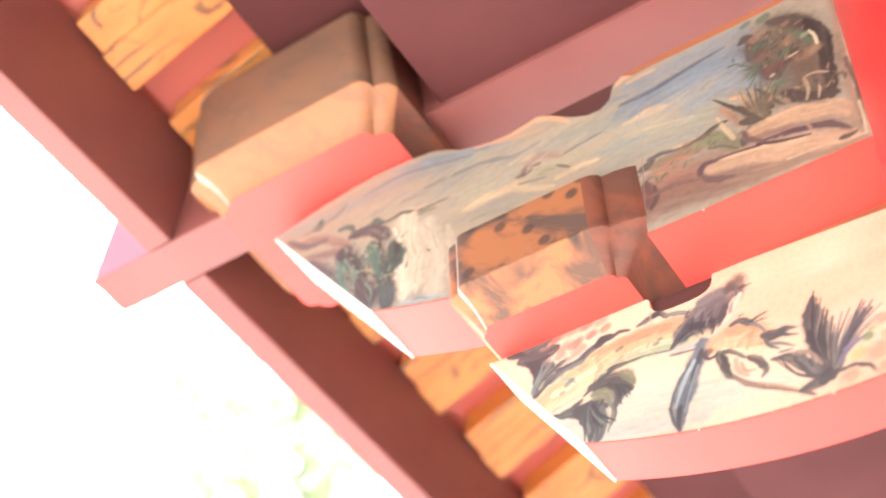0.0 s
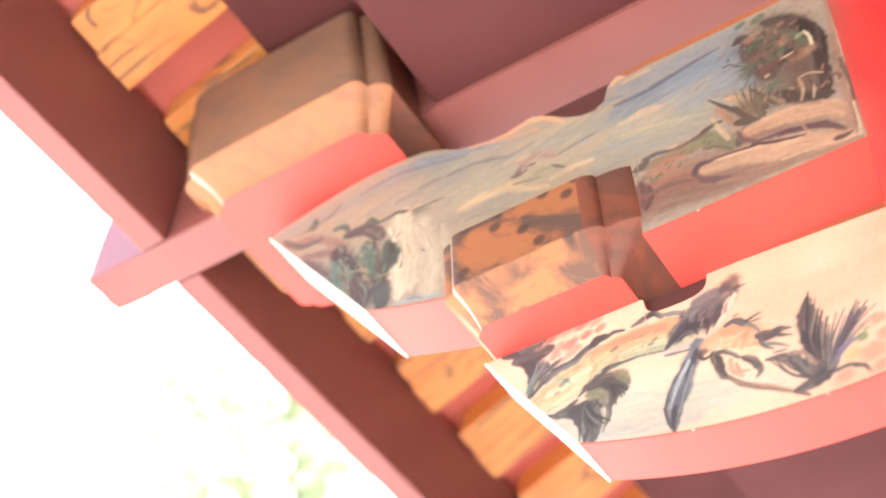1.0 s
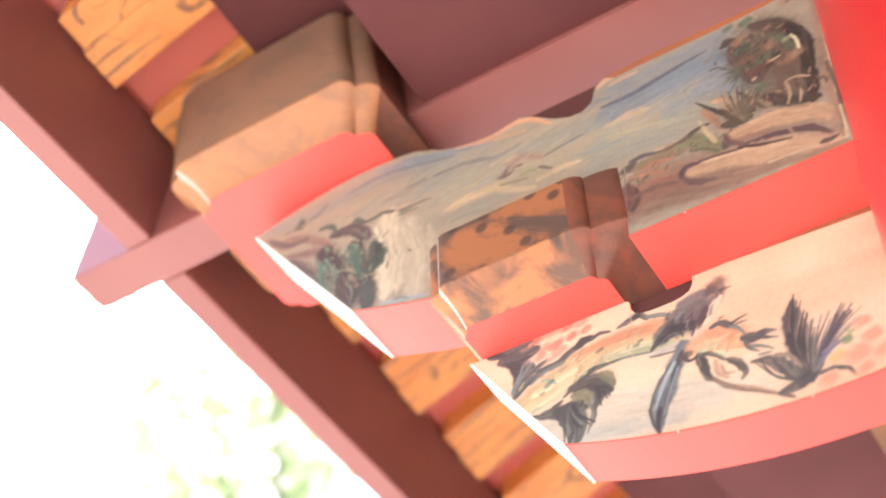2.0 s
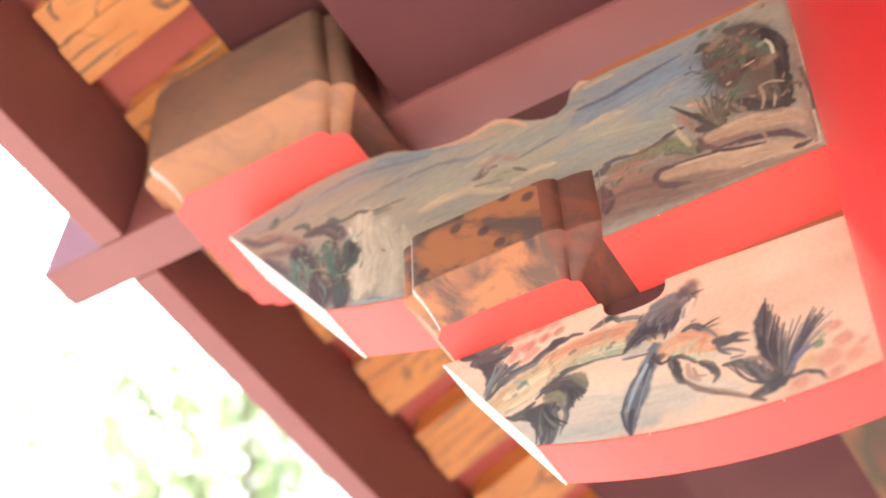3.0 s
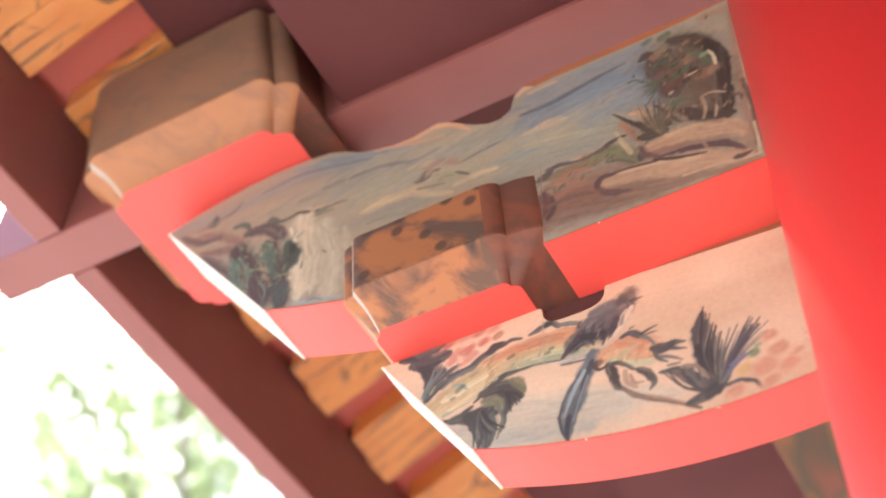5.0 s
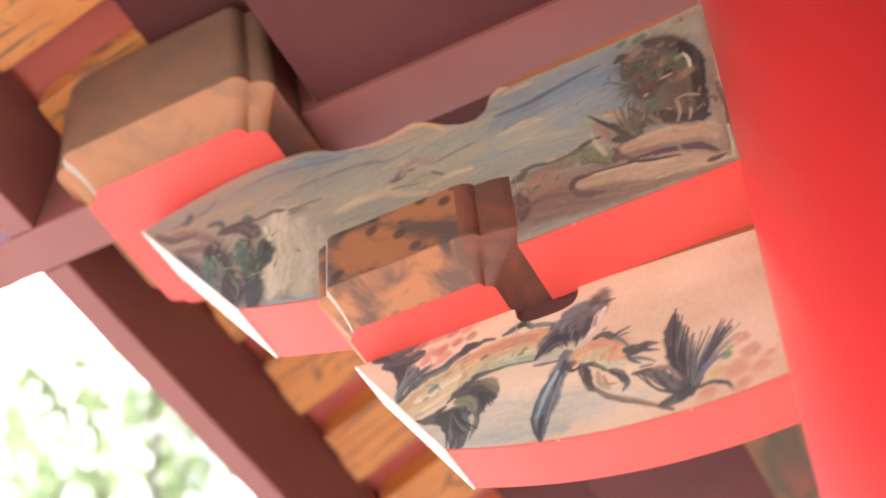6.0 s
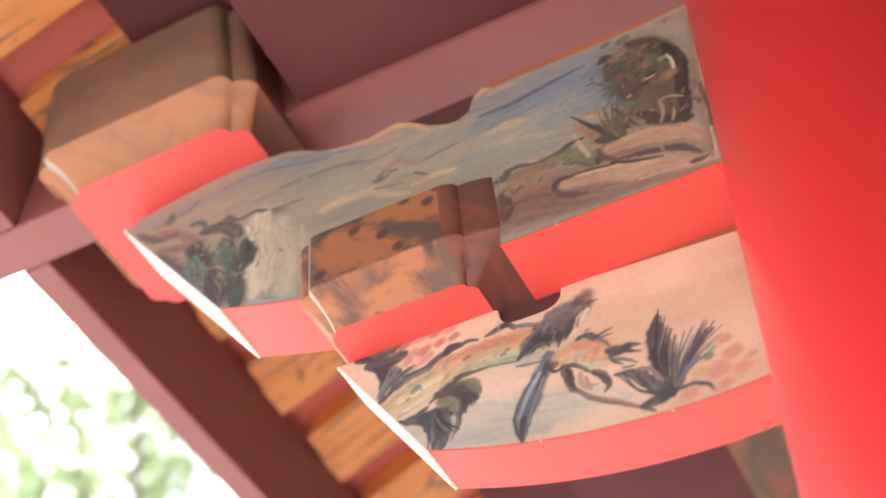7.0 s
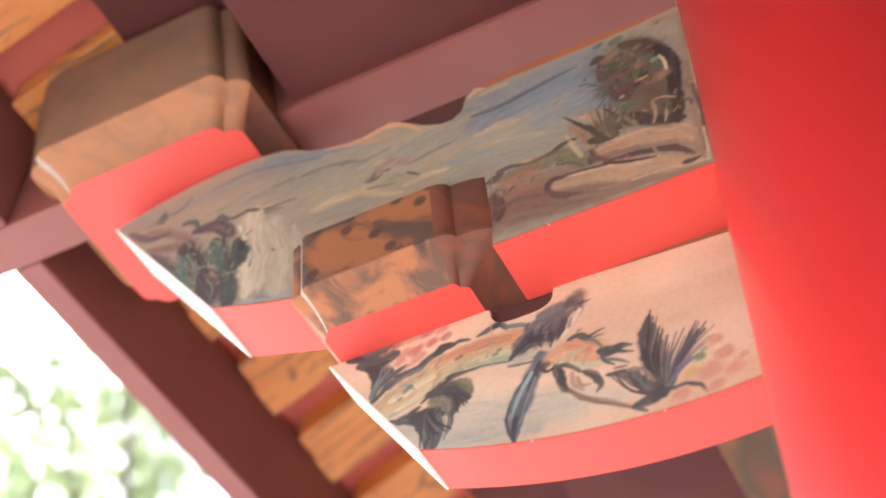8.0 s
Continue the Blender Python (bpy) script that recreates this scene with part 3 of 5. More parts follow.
spray.stipple(((0.442, 0.241, 0.130), (0.365, 0.338, 0.197), (0.608, 0.433, 0.251), (0.281, 0.220, 0.140)), 46, (-0.501, 1.112), (0.050, 0.010), 0.0040, 0.5)
spray.stroke((0.244, 0.312, 0.244), 0.0048, 0.0032, (-0.588, 1.106), (-0.578, 1.102), (-0.569, 1.093))
spray.dab((0.120, 0.147, 0.120), 0.0080, 0.0032, (-0.578, 1.097))
spray.dab((0.173, 0.136, 0.102), 0.0040, 0.0024, (-0.587, 1.086))
spray.dab((0.130, 0.116, 0.090), 0.0056, 0.0024, (-0.514, 1.118))
spray.dab((0.102, 0.116, 0.082), 0.0048, 0.0032, (-0.469, 1.104))
spray.dab((0.102, 0.103, 0.074), 0.0024, 0.0020, (-0.464, 1.109))
spray.stroke((0.071, 0.073, 0.074), 0.0072, 0.0120, (-0.595, 1.123), (-0.569, 1.124), (-0.551, 1.133), (-0.534, 1.140))
spray.stroke((0.044, 0.046, 0.046), 0.0136, 0.0112, (-0.543, 1.137), (-0.533, 1.143), (-0.521, 1.142))
spray.stroke((0.071, 0.073, 0.074), 0.0080, 0.0032, (-0.523, 1.142), (-0.512, 1.144), (-0.500, 1.141))
spray.stroke((0.145, 0.152, 0.140), 0.0040, 0.0072, (-0.603, 1.107), (-0.584, 1.118), (-0.560, 1.122))
spray.stroke((0.071, 0.073, 0.074), 0.0048, 0.0104, (-0.490, 1.142), (-0.476, 1.146), (-0.464, 1.149))
spray.stroke((0.044, 0.046, 0.046), 0.0104, 0.0064, (-0.472, 1.148), (-0.462, 1.148), (-0.453, 1.138))
spray.stroke((0.145, 0.152, 0.140), 0.0064, 0.0040, (-0.455, 1.141), (-0.438, 1.136), (-0.425, 1.130))
spray.stroke((0.052, 0.051, 0.049), 0.0032, 0.0064, (-0.603, 1.057), (-0.583, 1.054), (-0.562, 1.063))
spray.stroke((0.064, 0.067, 0.061), 0.0040, 0.0056, (-0.560, 1.068), (-0.540, 1.082), (-0.522, 1.092))
spray.stroke((0.061, 0.064, 0.058), 0.0088, 0.0024, (-0.528, 1.093), (-0.512, 1.093), (-0.486, 1.093))
spray.stroke((0.145, 0.152, 0.140), 0.0024, 0.0016, (-0.487, 1.093), (-0.467, 1.089), (-0.436, 1.082))
# dark leaves under the bough
spray.stroke((0.082, 0.074, 0.068), 0.0240, 0.0304, (-0.549, 1.076), (-0.530, 1.075), (-0.512, 1.070))
spray.stroke((0.071, 0.066, 0.061), 0.0288, 0.0208, (-0.522, 1.073), (-0.509, 1.059), (-0.505, 1.053))
spray.stroke((0.068, 0.062, 0.058), 0.0272, 0.0064, (-0.518, 1.067), (-0.518, 1.050), (-0.521, 1.035))
spray.stroke((0.140, 0.131, 0.078), 0.0160, 0.0096, (-0.512, 1.081), (-0.503, 1.072), (-0.498, 1.059))
spray.stroke((0.049, 0.046, 0.046), 0.0096, 0.0064, (-0.543, 1.069), (-0.527, 1.067), (-0.518, 1.053))
spray.stroke((0.086, 0.082, 0.071), 0.0112, 0.0272, (-0.591, 1.053), (-0.569, 1.049), (-0.548, 1.046))
spray.stroke((0.061, 0.058, 0.055), 0.0272, 0.0320, (-0.567, 1.048), (-0.548, 1.042), (-0.541, 1.052))
spray.stroke((0.173, 0.158, 0.098), 0.0176, 0.0112, (-0.548, 1.065), (-0.532, 1.059), (-0.528, 1.047))
spray.stroke((0.064, 0.062, 0.061), 0.0160, 0.0040, (-0.563, 1.040), (-0.554, 1.020), (-0.553, 0.999))
spray.stroke((0.064, 0.062, 0.061), 0.0160, 0.0040, (-0.555, 1.041), (-0.547, 1.017), (-0.548, 0.995))
spray.stroke((0.064, 0.062, 0.061), 0.0160, 0.0040, (-0.548, 1.042), (-0.540, 1.019), (-0.544, 0.995))
spray.stroke((0.102, 0.103, 0.094), 0.0096, 0.0024, (-0.538, 1.042), (-0.533, 1.020), (-0.540, 0.997))
spray.stroke((0.156, 0.147, 0.115), 0.0056, 0.0016, (-0.530, 1.050), (-0.524, 1.031), (-0.531, 1.004))
spray.stroke((0.111, 0.107, 0.094), 0.0040, 0.0012, (-0.524, 1.041), (-0.521, 1.026), (-0.527, 1.011))
spray.stroke((0.402, 0.320, 0.223), 0.0024, 0.0012, (-0.532, 1.037), (-0.529, 1.022), (-0.533, 1.007))
spray.fan(((0.064, 0.062, 0.061), (0.039, 0.038, 0.039), (0.145, 0.141, 0.120)), 15, (-0.551, 1.053), (-0.559, 1.006), (-0.524, 1.018), 0.0036, -0.08)
spray.fan(((0.071, 0.066, 0.061), (0.044, 0.042, 0.041)), 8, (-0.522, 1.073), (-0.521, 1.033), (-0.497, 1.054), 0.0048, 0.06)
# long-tailed plain dark shape on the bough
spray.stroke((0.111, 0.100, 0.098), 0.0240, 0.0448, (-0.436, 1.103), (-0.418, 1.113), (-0.403, 1.122), taper=False)
spray.stroke((0.111, 0.100, 0.098), 0.0464, 0.0320, (-0.410, 1.116), (-0.392, 1.127), (-0.378, 1.132), taper=False)
spray.stroke((0.150, 0.136, 0.130), 0.0160, 0.0128, (-0.414, 1.139), (-0.393, 1.143), (-0.378, 1.141))
spray.dab((0.055, 0.046, 0.044), 0.0168, 0.0120, (-0.371, 1.147))
spray.stroke((0.494, 0.374, 0.274), 0.0120, 0.0080, (-0.372, 1.124), (-0.389, 1.096), (-0.412, 1.078))
spray.stroke((0.584, 0.433, 0.313), 0.0072, 0.0056, (-0.366, 1.128), (-0.381, 1.101), (-0.399, 1.087))
spray.stroke((0.049, 0.043, 0.046), 0.0128, 0.0072, (-0.429, 1.110), (-0.413, 1.105), (-0.397, 1.105))
spray.stroke((0.061, 0.054, 0.058), 0.0112, 0.0040, (-0.432, 1.107), (-0.443, 1.097), (-0.452, 1.086))
spray.stroke((0.052, 0.046, 0.049), 0.0096, 0.0064, (-0.384, 1.120), (-0.390, 1.106), (-0.402, 1.095))
spray.stipple(((0.034, 0.030, 0.034), (0.173, 0.158, 0.156), (0.046, 0.040, 0.046)), 26, (-0.408, 1.112), (0.019, 0.011), 0.0048, 0.8)
spray.stroke((0.452, 0.374, 0.313), 0.0112, 0.0064, (-0.453, 1.081), (-0.432, 1.080), (-0.408, 1.082))
spray.stroke((0.150, 0.126, 0.111), 0.0032, 0.0016, (-0.453, 1.078), (-0.430, 1.074), (-0.412, 1.073))
spray.stroke((0.130, 0.136, 0.145), 0.0176, 0.0256, (-0.414, 1.076), (-0.427, 1.048), (-0.442, 1.015), taper=False)
spray.stroke((0.102, 0.107, 0.115), 0.0256, 0.0064, (-0.440, 1.021), (-0.446, 0.995), (-0.449, 0.969))
spray.stroke((0.055, 0.053, 0.058), 0.0072, 0.0040, (-0.417, 1.069), (-0.429, 1.034), (-0.441, 0.997))
spray.stroke((0.044, 0.043, 0.049), 0.0072, 0.0024, (-0.446, 1.001), (-0.449, 0.985), (-0.449, 0.968))
spray.stroke((0.274, 0.303, 0.297), 0.0048, 0.0024, (-0.426, 1.058), (-0.441, 1.031), (-0.452, 1.002))
spray.stroke((0.071, 0.071, 0.078), 0.0032, 0.0024, (-0.430, 1.059), (-0.450, 1.028), (-0.458, 1.001))
spray.stroke((0.074, 0.074, 0.078), 0.0040, 0.0016, (-0.458, 1.004), (-0.455, 0.984), (-0.450, 0.970))
spray.stroke((0.210, 0.227, 0.230), 0.0032, 0.0016, (-0.422, 1.049), (-0.434, 1.018), (-0.442, 0.991))
# far end of the bough and twigs
spray.stroke((0.549, 0.295, 0.167), 0.0240, 0.0368, (-0.399, 1.069), (-0.377, 1.068), (-0.354, 1.055), taper=False)
spray.stroke((0.516, 0.241, 0.135), 0.0160, 0.0144, (-0.386, 1.081), (-0.367, 1.072), (-0.352, 1.060))
spray.stroke((0.442, 0.433, 0.281), 0.0072, 0.0096, (-0.397, 1.060), (-0.374, 1.045), (-0.348, 1.037))
spray.stipple(((0.462, 0.207, 0.111), (0.393, 0.365, 0.223), (0.621, 0.383, 0.230)), 24, (-0.373, 1.061), (0.019, 0.008), 0.0048, 0.3)
spray.stroke((0.071, 0.071, 0.071), 0.0056, 0.0096, (-0.382, 1.087), (-0.370, 1.089), (-0.359, 1.079))
spray.stroke((0.044, 0.046, 0.046), 0.0040, 0.0012, (-0.360, 1.081), (-0.350, 1.085), (-0.340, 1.087))
spray.stroke((0.071, 0.073, 0.074), 0.0032, 0.0012, (-0.357, 1.078), (-0.348, 1.079), (-0.341, 1.078))
spray.stroke((0.145, 0.152, 0.140), 0.0040, 0.0024, (-0.360, 1.079), (-0.351, 1.071), (-0.345, 1.060))
spray.stroke((0.074, 0.071, 0.068), 0.0176, 0.0112, (-0.346, 1.055), (-0.338, 1.051), (-0.326, 1.051))
spray.stroke((0.071, 0.073, 0.074), 0.0096, 0.0016, (-0.330, 1.054), (-0.320, 1.052), (-0.311, 1.049))
spray.stroke((0.071, 0.073, 0.074), 0.0056, 0.0012, (-0.333, 1.049), (-0.321, 1.043), (-0.311, 1.039))
spray.stroke((0.145, 0.152, 0.140), 0.0056, 0.0016, (-0.342, 1.040), (-0.330, 1.035), (-0.317, 1.025))
spray.stroke((0.086, 0.086, 0.082), 0.0048, 0.0016, (-0.346, 1.049), (-0.343, 1.038), (-0.333, 1.029))
spray.stroke((0.145, 0.152, 0.140), 0.0032, 0.0016, (-0.334, 1.024), (-0.326, 1.023), (-0.320, 1.022))
spray.dab((0.061, 0.036, 0.034), 0.0072, 0.0056, (-0.410, 1.061))
spray.stroke((0.071, 0.051, 0.046), 0.0032, 0.0032, (-0.420, 1.065), (-0.410, 1.052), (-0.400, 1.053))
spray.stroke((0.055, 0.049, 0.046), 0.0136, 0.0120, (-0.398, 1.054), (-0.395, 1.041), (-0.392, 1.027))
spray.stroke((0.068, 0.061, 0.055), 0.0104, 0.0048, (-0.395, 1.035), (-0.390, 1.019), (-0.382, 1.011))
spray.stroke((0.094, 0.078, 0.068), 0.0056, 0.0040, (-0.398, 1.054), (-0.385, 1.050), (-0.370, 1.035))
spray.stroke((0.074, 0.067, 0.061), 0.0072, 0.0104, (-0.367, 1.034), (-0.356, 1.024), (-0.353, 1.013))
spray.stroke((0.090, 0.082, 0.071), 0.0088, 0.0032, (-0.352, 1.019), (-0.350, 1.007), (-0.355, 1.000))
spray.stroke((0.402, 0.256, 0.173), 0.0080, 0.0048, (-0.381, 1.037), (-0.379, 1.021), (-0.369, 1.009))
spray.stroke((0.347, 0.213, 0.145), 0.0032, 0.0024, (-0.375, 1.029), (-0.371, 1.016), (-0.361, 1.013))
spray.stroke((0.191, 0.116, 0.086), 0.0048, 0.0064, (-0.385, 1.015), (-0.374, 1.001), (-0.354, 0.985))
spray.stroke((0.167, 0.107, 0.082), 0.0048, 0.0040, (-0.356, 0.986), (-0.333, 0.973), (-0.305, 0.953))
spray.stroke((0.356, 0.220, 0.145), 0.0032, 0.0016, (-0.360, 0.994), (-0.336, 0.978), (-0.316, 0.962))
# feathered leaves
spray.stroke((0.071, 0.066, 0.064), 0.0064, 0.0256, (-0.290, 1.082), (-0.297, 1.055), (-0.295, 1.021))
spray.stroke((0.058, 0.053, 0.053), 0.0256, 0.0112, (-0.295, 1.032), (-0.291, 1.003), (-0.284, 0.979))
spray.stroke((0.082, 0.078, 0.074), 0.0080, 0.0160, (-0.287, 1.067), (-0.285, 1.033), (-0.284, 1.000))
spray.stroke((0.049, 0.046, 0.049), 0.0112, 0.0064, (-0.300, 1.036), (-0.296, 1.014), (-0.286, 0.991))
spray.fan(((0.064, 0.061, 0.059), (0.102, 0.096, 0.090), (0.041, 0.038, 0.039), (0.244, 0.194, 0.150)), 11, (-0.284, 0.979), (-0.291, 1.088), (-0.272, 1.052), 0.0032, 0.1)
spray.stroke((0.094, 0.086, 0.078), 0.0048, 0.0192, (-0.343, 1.018), (-0.323, 1.012), (-0.305, 0.993))
spray.stroke((0.071, 0.066, 0.064), 0.0176, 0.0112, (-0.310, 0.998), (-0.295, 0.979), (-0.285, 0.966))
spray.stroke((0.244, 0.175, 0.130), 0.0064, 0.0024, (-0.319, 1.016), (-0.303, 1.008), (-0.293, 0.988))
spray.fan(((0.071, 0.066, 0.064), (0.130, 0.116, 0.102)), 8, (-0.288, 0.967), (-0.343, 1.019), (-0.303, 1.009), 0.0036, 0.14)
spray.stroke((0.086, 0.080, 0.074), 0.0096, 0.0208, (-0.318, 0.964), (-0.300, 0.967), (-0.280, 0.976))
spray.stroke((0.064, 0.061, 0.061), 0.0160, 0.0080, (-0.296, 0.967), (-0.281, 0.976), (-0.270, 0.990))
spray.stroke((0.111, 0.103, 0.094), 0.0056, 0.0024, (-0.276, 0.971), (-0.262, 0.972), (-0.252, 0.969))
spray.stroke((0.061, 0.061, 0.061), 0.0064, 0.0024, (-0.257, 0.969), (-0.248, 0.965), (-0.242, 0.954))
spray.fan(((0.120, 0.114, 0.106), (0.167, 0.152, 0.135), (0.086, 0.082, 0.078), (0.266, 0.227, 0.173)), 15, (-0.282, 0.974), (-0.270, 1.047), (-0.220, 1.032), 0.0029, 0.07)
spray.fan(((0.086, 0.082, 0.090), (0.058, 0.054, 0.061)), 8, (-0.273, 0.992), (-0.246, 1.048), (-0.224, 1.046), 0.0040, 0.04)
spray.stroke((0.140, 0.141, 0.185), 0.0056, 0.0024, (-0.275, 0.983), (-0.263, 0.995), (-0.245, 1.005))
spray.stroke((0.173, 0.147, 0.203), 0.0032, 0.0024, (-0.270, 0.995), (-0.259, 1.001), (-0.247, 1.004))
spray.dab((0.098, 0.175, 0.086), 0.0072, 0.0064, (-0.244, 1.001))
spray.dab((0.150, 0.256, 0.111), 0.0040, 0.0032, (-0.238, 1.010))
spray.dab((0.527, 0.338, 0.140), 0.0112, 0.0088, (-0.255, 0.985))
# berries
spray.dab((0.538, 0.287, 0.191), 0.0112, 0.0080, (-0.226, 1.017))
spray.dab((0.505, 0.241, 0.156), 0.0067, 0.0056, (-0.225, 1.018))
spray.dab((0.538, 0.287, 0.191), 0.0144, 0.0104, (-0.219, 0.996))
spray.dab((0.505, 0.241, 0.156), 0.0086, 0.0073, (-0.218, 0.997))
spray.dab((0.538, 0.287, 0.191), 0.0048, 0.0048, (-0.200, 0.986))
spray.dab((0.505, 0.241, 0.156), 0.0029, 0.0034, (-0.199, 0.987))
spray.dab((0.538, 0.287, 0.191), 0.0136, 0.0104, (-0.213, 0.972))
spray.dab((0.505, 0.241, 0.156), 0.0082, 0.0073, (-0.211, 0.973))
spray.dab((0.538, 0.287, 0.191), 0.0176, 0.0128, (-0.237, 0.978))
spray.dab((0.505, 0.241, 0.156), 0.0106, 0.0090, (-0.235, 0.979))
spray.dab((0.538, 0.287, 0.191), 0.0136, 0.0096, (-0.270, 0.959))
spray.dab((0.505, 0.241, 0.156), 0.0082, 0.0067, (-0.268, 0.960))
spray.dab((0.538, 0.287, 0.191), 0.0128, 0.0080, (-0.234, 0.957))
spray.dab((0.505, 0.241, 0.156), 0.0077, 0.0056, (-0.232, 0.958))
spray.stipple(((0.538, 0.338, 0.210), (0.412, 0.256, 0.161)), 14, (-0.200, 0.991), (0.013, 0.008), 0.0016, 0.5)
spray.stroke((0.150, 0.086, 0.058), 0.0024, 0.0016, (-0.171, 1.093), (-0.176, 1.028), (-0.181, 0.967), taper=False)
spray.soak(1)
spray.glaze((1.0, 1.0, 1.0))
spray.hang("painting", lower_board, "oil painting of a bough with dark leaves on cream")

vista = Brush(0.912, upper_low, upper_high, -1.009, -0.1695, 0.0011, 5)
vista.ground((0.271, 0.216, 0.166), (0.334, 0.249, 0.172), 0.16, 0.03)
# sky and mist bands
vista.wash((0.235, 0.222, 0.201), 0.0192, 0.0320, (-0.992, 1.510), (-0.890, 1.498), (-0.782, 1.505), (-0.682, 1.478))
vista.wash((0.294, 0.242, 0.177), 0.0320, 0.0400, (-0.819, 1.453), (-0.730, 1.445), (-0.643, 1.425))
vista.wash((0.318, 0.256, 0.172), 0.0320, 0.0480, (-0.675, 1.402), (-0.600, 1.395), (-0.527, 1.370))
vista.wash((0.242, 0.222, 0.177), 0.0320, 0.0320, (-0.561, 1.424), (-0.489, 1.416), (-0.435, 1.395))
vista.wash((0.166, 0.185, 0.213), 0.0400, 0.0528, (-0.443, 1.417), (-0.374, 1.421), (-0.300, 1.414), (-0.267, 1.369))
vista.wash((0.184, 0.197, 0.220), 0.0208, 0.0272, (-0.442, 1.459), (-0.372, 1.463), (-0.289, 1.466))
vista.wash((0.256, 0.229, 0.172), 0.0400, 0.0368, (-0.458, 1.357), (-0.391, 1.345), (-0.326, 1.333))
vista.wash((0.235, 0.216, 0.177), 0.0240, 0.0240, (-0.480, 1.320), (-0.436, 1.327), (-0.363, 1.315))
vista.drift(((0.263, 0.229, 0.189), (0.221, 0.209, 0.195), (0.334, 0.256, 0.183), (0.196, 0.173, 0.150)), 60, (-0.713, 1.447), (0.088, 0.018), 0.0288, 0.14)
vista.drift(((0.184, 0.191, 0.207), (0.155, 0.162, 0.183), (0.235, 0.222, 0.195)), 26, (-0.359, 1.406), (0.048, 0.018), 0.0288, 0.28)
vista.drift(((0.286, 0.242, 0.172), (0.235, 0.216, 0.172), (0.310, 0.256, 0.195)), 24, (-0.435, 1.366), (0.040, 0.016), 0.0272, 0.2)
vista.stroke((0.145, 0.146, 0.172), 0.0056, 0.0088, (-0.853, 1.508), (-0.801, 1.514), (-0.755, 1.506), (-0.674, 1.481), soft=0.9)
vista.stroke((0.190, 0.203, 0.226), 0.0112, 0.0096, (-0.803, 1.530), (-0.720, 1.506), (-0.613, 1.470), soft=0.9)
vista.stroke((0.139, 0.126, 0.121), 0.0048, 0.0088, (-0.747, 1.458), (-0.697, 1.456), (-0.652, 1.452), (-0.611, 1.435), soft=0.8)
vista.stroke((0.166, 0.146, 0.130), 0.0064, 0.0040, (-0.654, 1.450), (-0.603, 1.435), (-0.570, 1.439), soft=0.9)
vista.stroke((0.190, 0.197, 0.207), 0.0072, 0.0056, (-0.758, 1.526), (-0.711, 1.506), (-0.648, 1.478))
vista.stroke((0.518, 0.264, 0.150), 0.0056, 0.0096, (-0.668, 1.494), (-0.614, 1.484), (-0.573, 1.490))
vista.stroke((0.586, 0.294, 0.155), 0.0096, 0.0056, (-0.581, 1.490), (-0.554, 1.478), (-0.526, 1.451))
vista.stroke((0.445, 0.229, 0.135), 0.0048, 0.0040, (-0.648, 1.486), (-0.605, 1.472), (-0.563, 1.461))
vista.stroke((0.465, 0.317, 0.189), 0.0160, 0.0224, (-0.678, 1.370), (-0.639, 1.375), (-0.594, 1.369), soft=0.8)
vista.stroke((0.435, 0.301, 0.183), 0.0176, 0.0112, (-0.607, 1.372), (-0.573, 1.346), (-0.548, 1.335), soft=0.8)
vista.stroke((0.475, 0.326, 0.201), 0.0080, 0.0112, (-0.546, 1.347), (-0.517, 1.350), (-0.487, 1.346), soft=0.7)
vista.stroke((0.396, 0.278, 0.172), 0.0096, 0.0128, (-0.614, 1.420), (-0.589, 1.417), (-0.560, 1.403), soft=0.8)
vista.stroke((0.286, 0.167, 0.126), 0.0176, 0.0128, (-0.589, 1.405), (-0.560, 1.406), (-0.537, 1.387), soft=0.8)
vista.stroke((0.150, 0.066, 0.055), 0.0096, 0.0056, (-0.593, 1.387), (-0.586, 1.397), (-0.568, 1.393))
vista.stroke((0.125, 0.073, 0.061), 0.0064, 0.0032, (-0.601, 1.387), (-0.588, 1.384), (-0.579, 1.390))
vista.stroke((0.094, 0.063, 0.052), 0.0040, 0.0032, (-0.543, 1.373), (-0.533, 1.364), (-0.525, 1.358))
vista.stroke((0.235, 0.203, 0.108), 0.0080, 0.0048, (-0.567, 1.370), (-0.559, 1.374), (-0.546, 1.369))
vista.stroke((0.202, 0.162, 0.100), 0.0048, 0.0032, (-0.598, 1.371), (-0.578, 1.365), (-0.558, 1.359))
vista.stroke((0.161, 0.136, 0.112), 0.0072, 0.0056, (-0.533, 1.389), (-0.506, 1.394), (-0.481, 1.397), soft=0.8)
vista.stroke((0.221, 0.222, 0.201), 0.0096, 0.0080, (-0.495, 1.360), (-0.458, 1.354), (-0.420, 1.349), soft=0.8)
vista.stroke((0.271, 0.235, 0.183), 0.0112, 0.0080, (-0.637, 1.344), (-0.605, 1.347), (-0.565, 1.335), soft=0.9)
vista.stroke((0.235, 0.203, 0.145), 0.0080, 0.0064, (-0.669, 1.343), (-0.636, 1.342), (-0.603, 1.326), soft=0.9)
vista.stroke((0.190, 0.197, 0.207), 0.0096, 0.0072, (-0.490, 1.459), (-0.470, 1.452), (-0.442, 1.447))
vista.stroke((0.086, 0.077, 0.100), 0.0064, 0.0096, (-0.454, 1.433), (-0.412, 1.432), (-0.373, 1.439), soft=0.7)
vista.stroke((0.090, 0.080, 0.104), 0.0088, 0.0032, (-0.381, 1.437), (-0.343, 1.445), (-0.311, 1.449), soft=0.7)
vista.stroke((0.120, 0.112, 0.130), 0.0048, 0.0032, (-0.419, 1.420), (-0.389, 1.422), (-0.358, 1.429), soft=0.9)
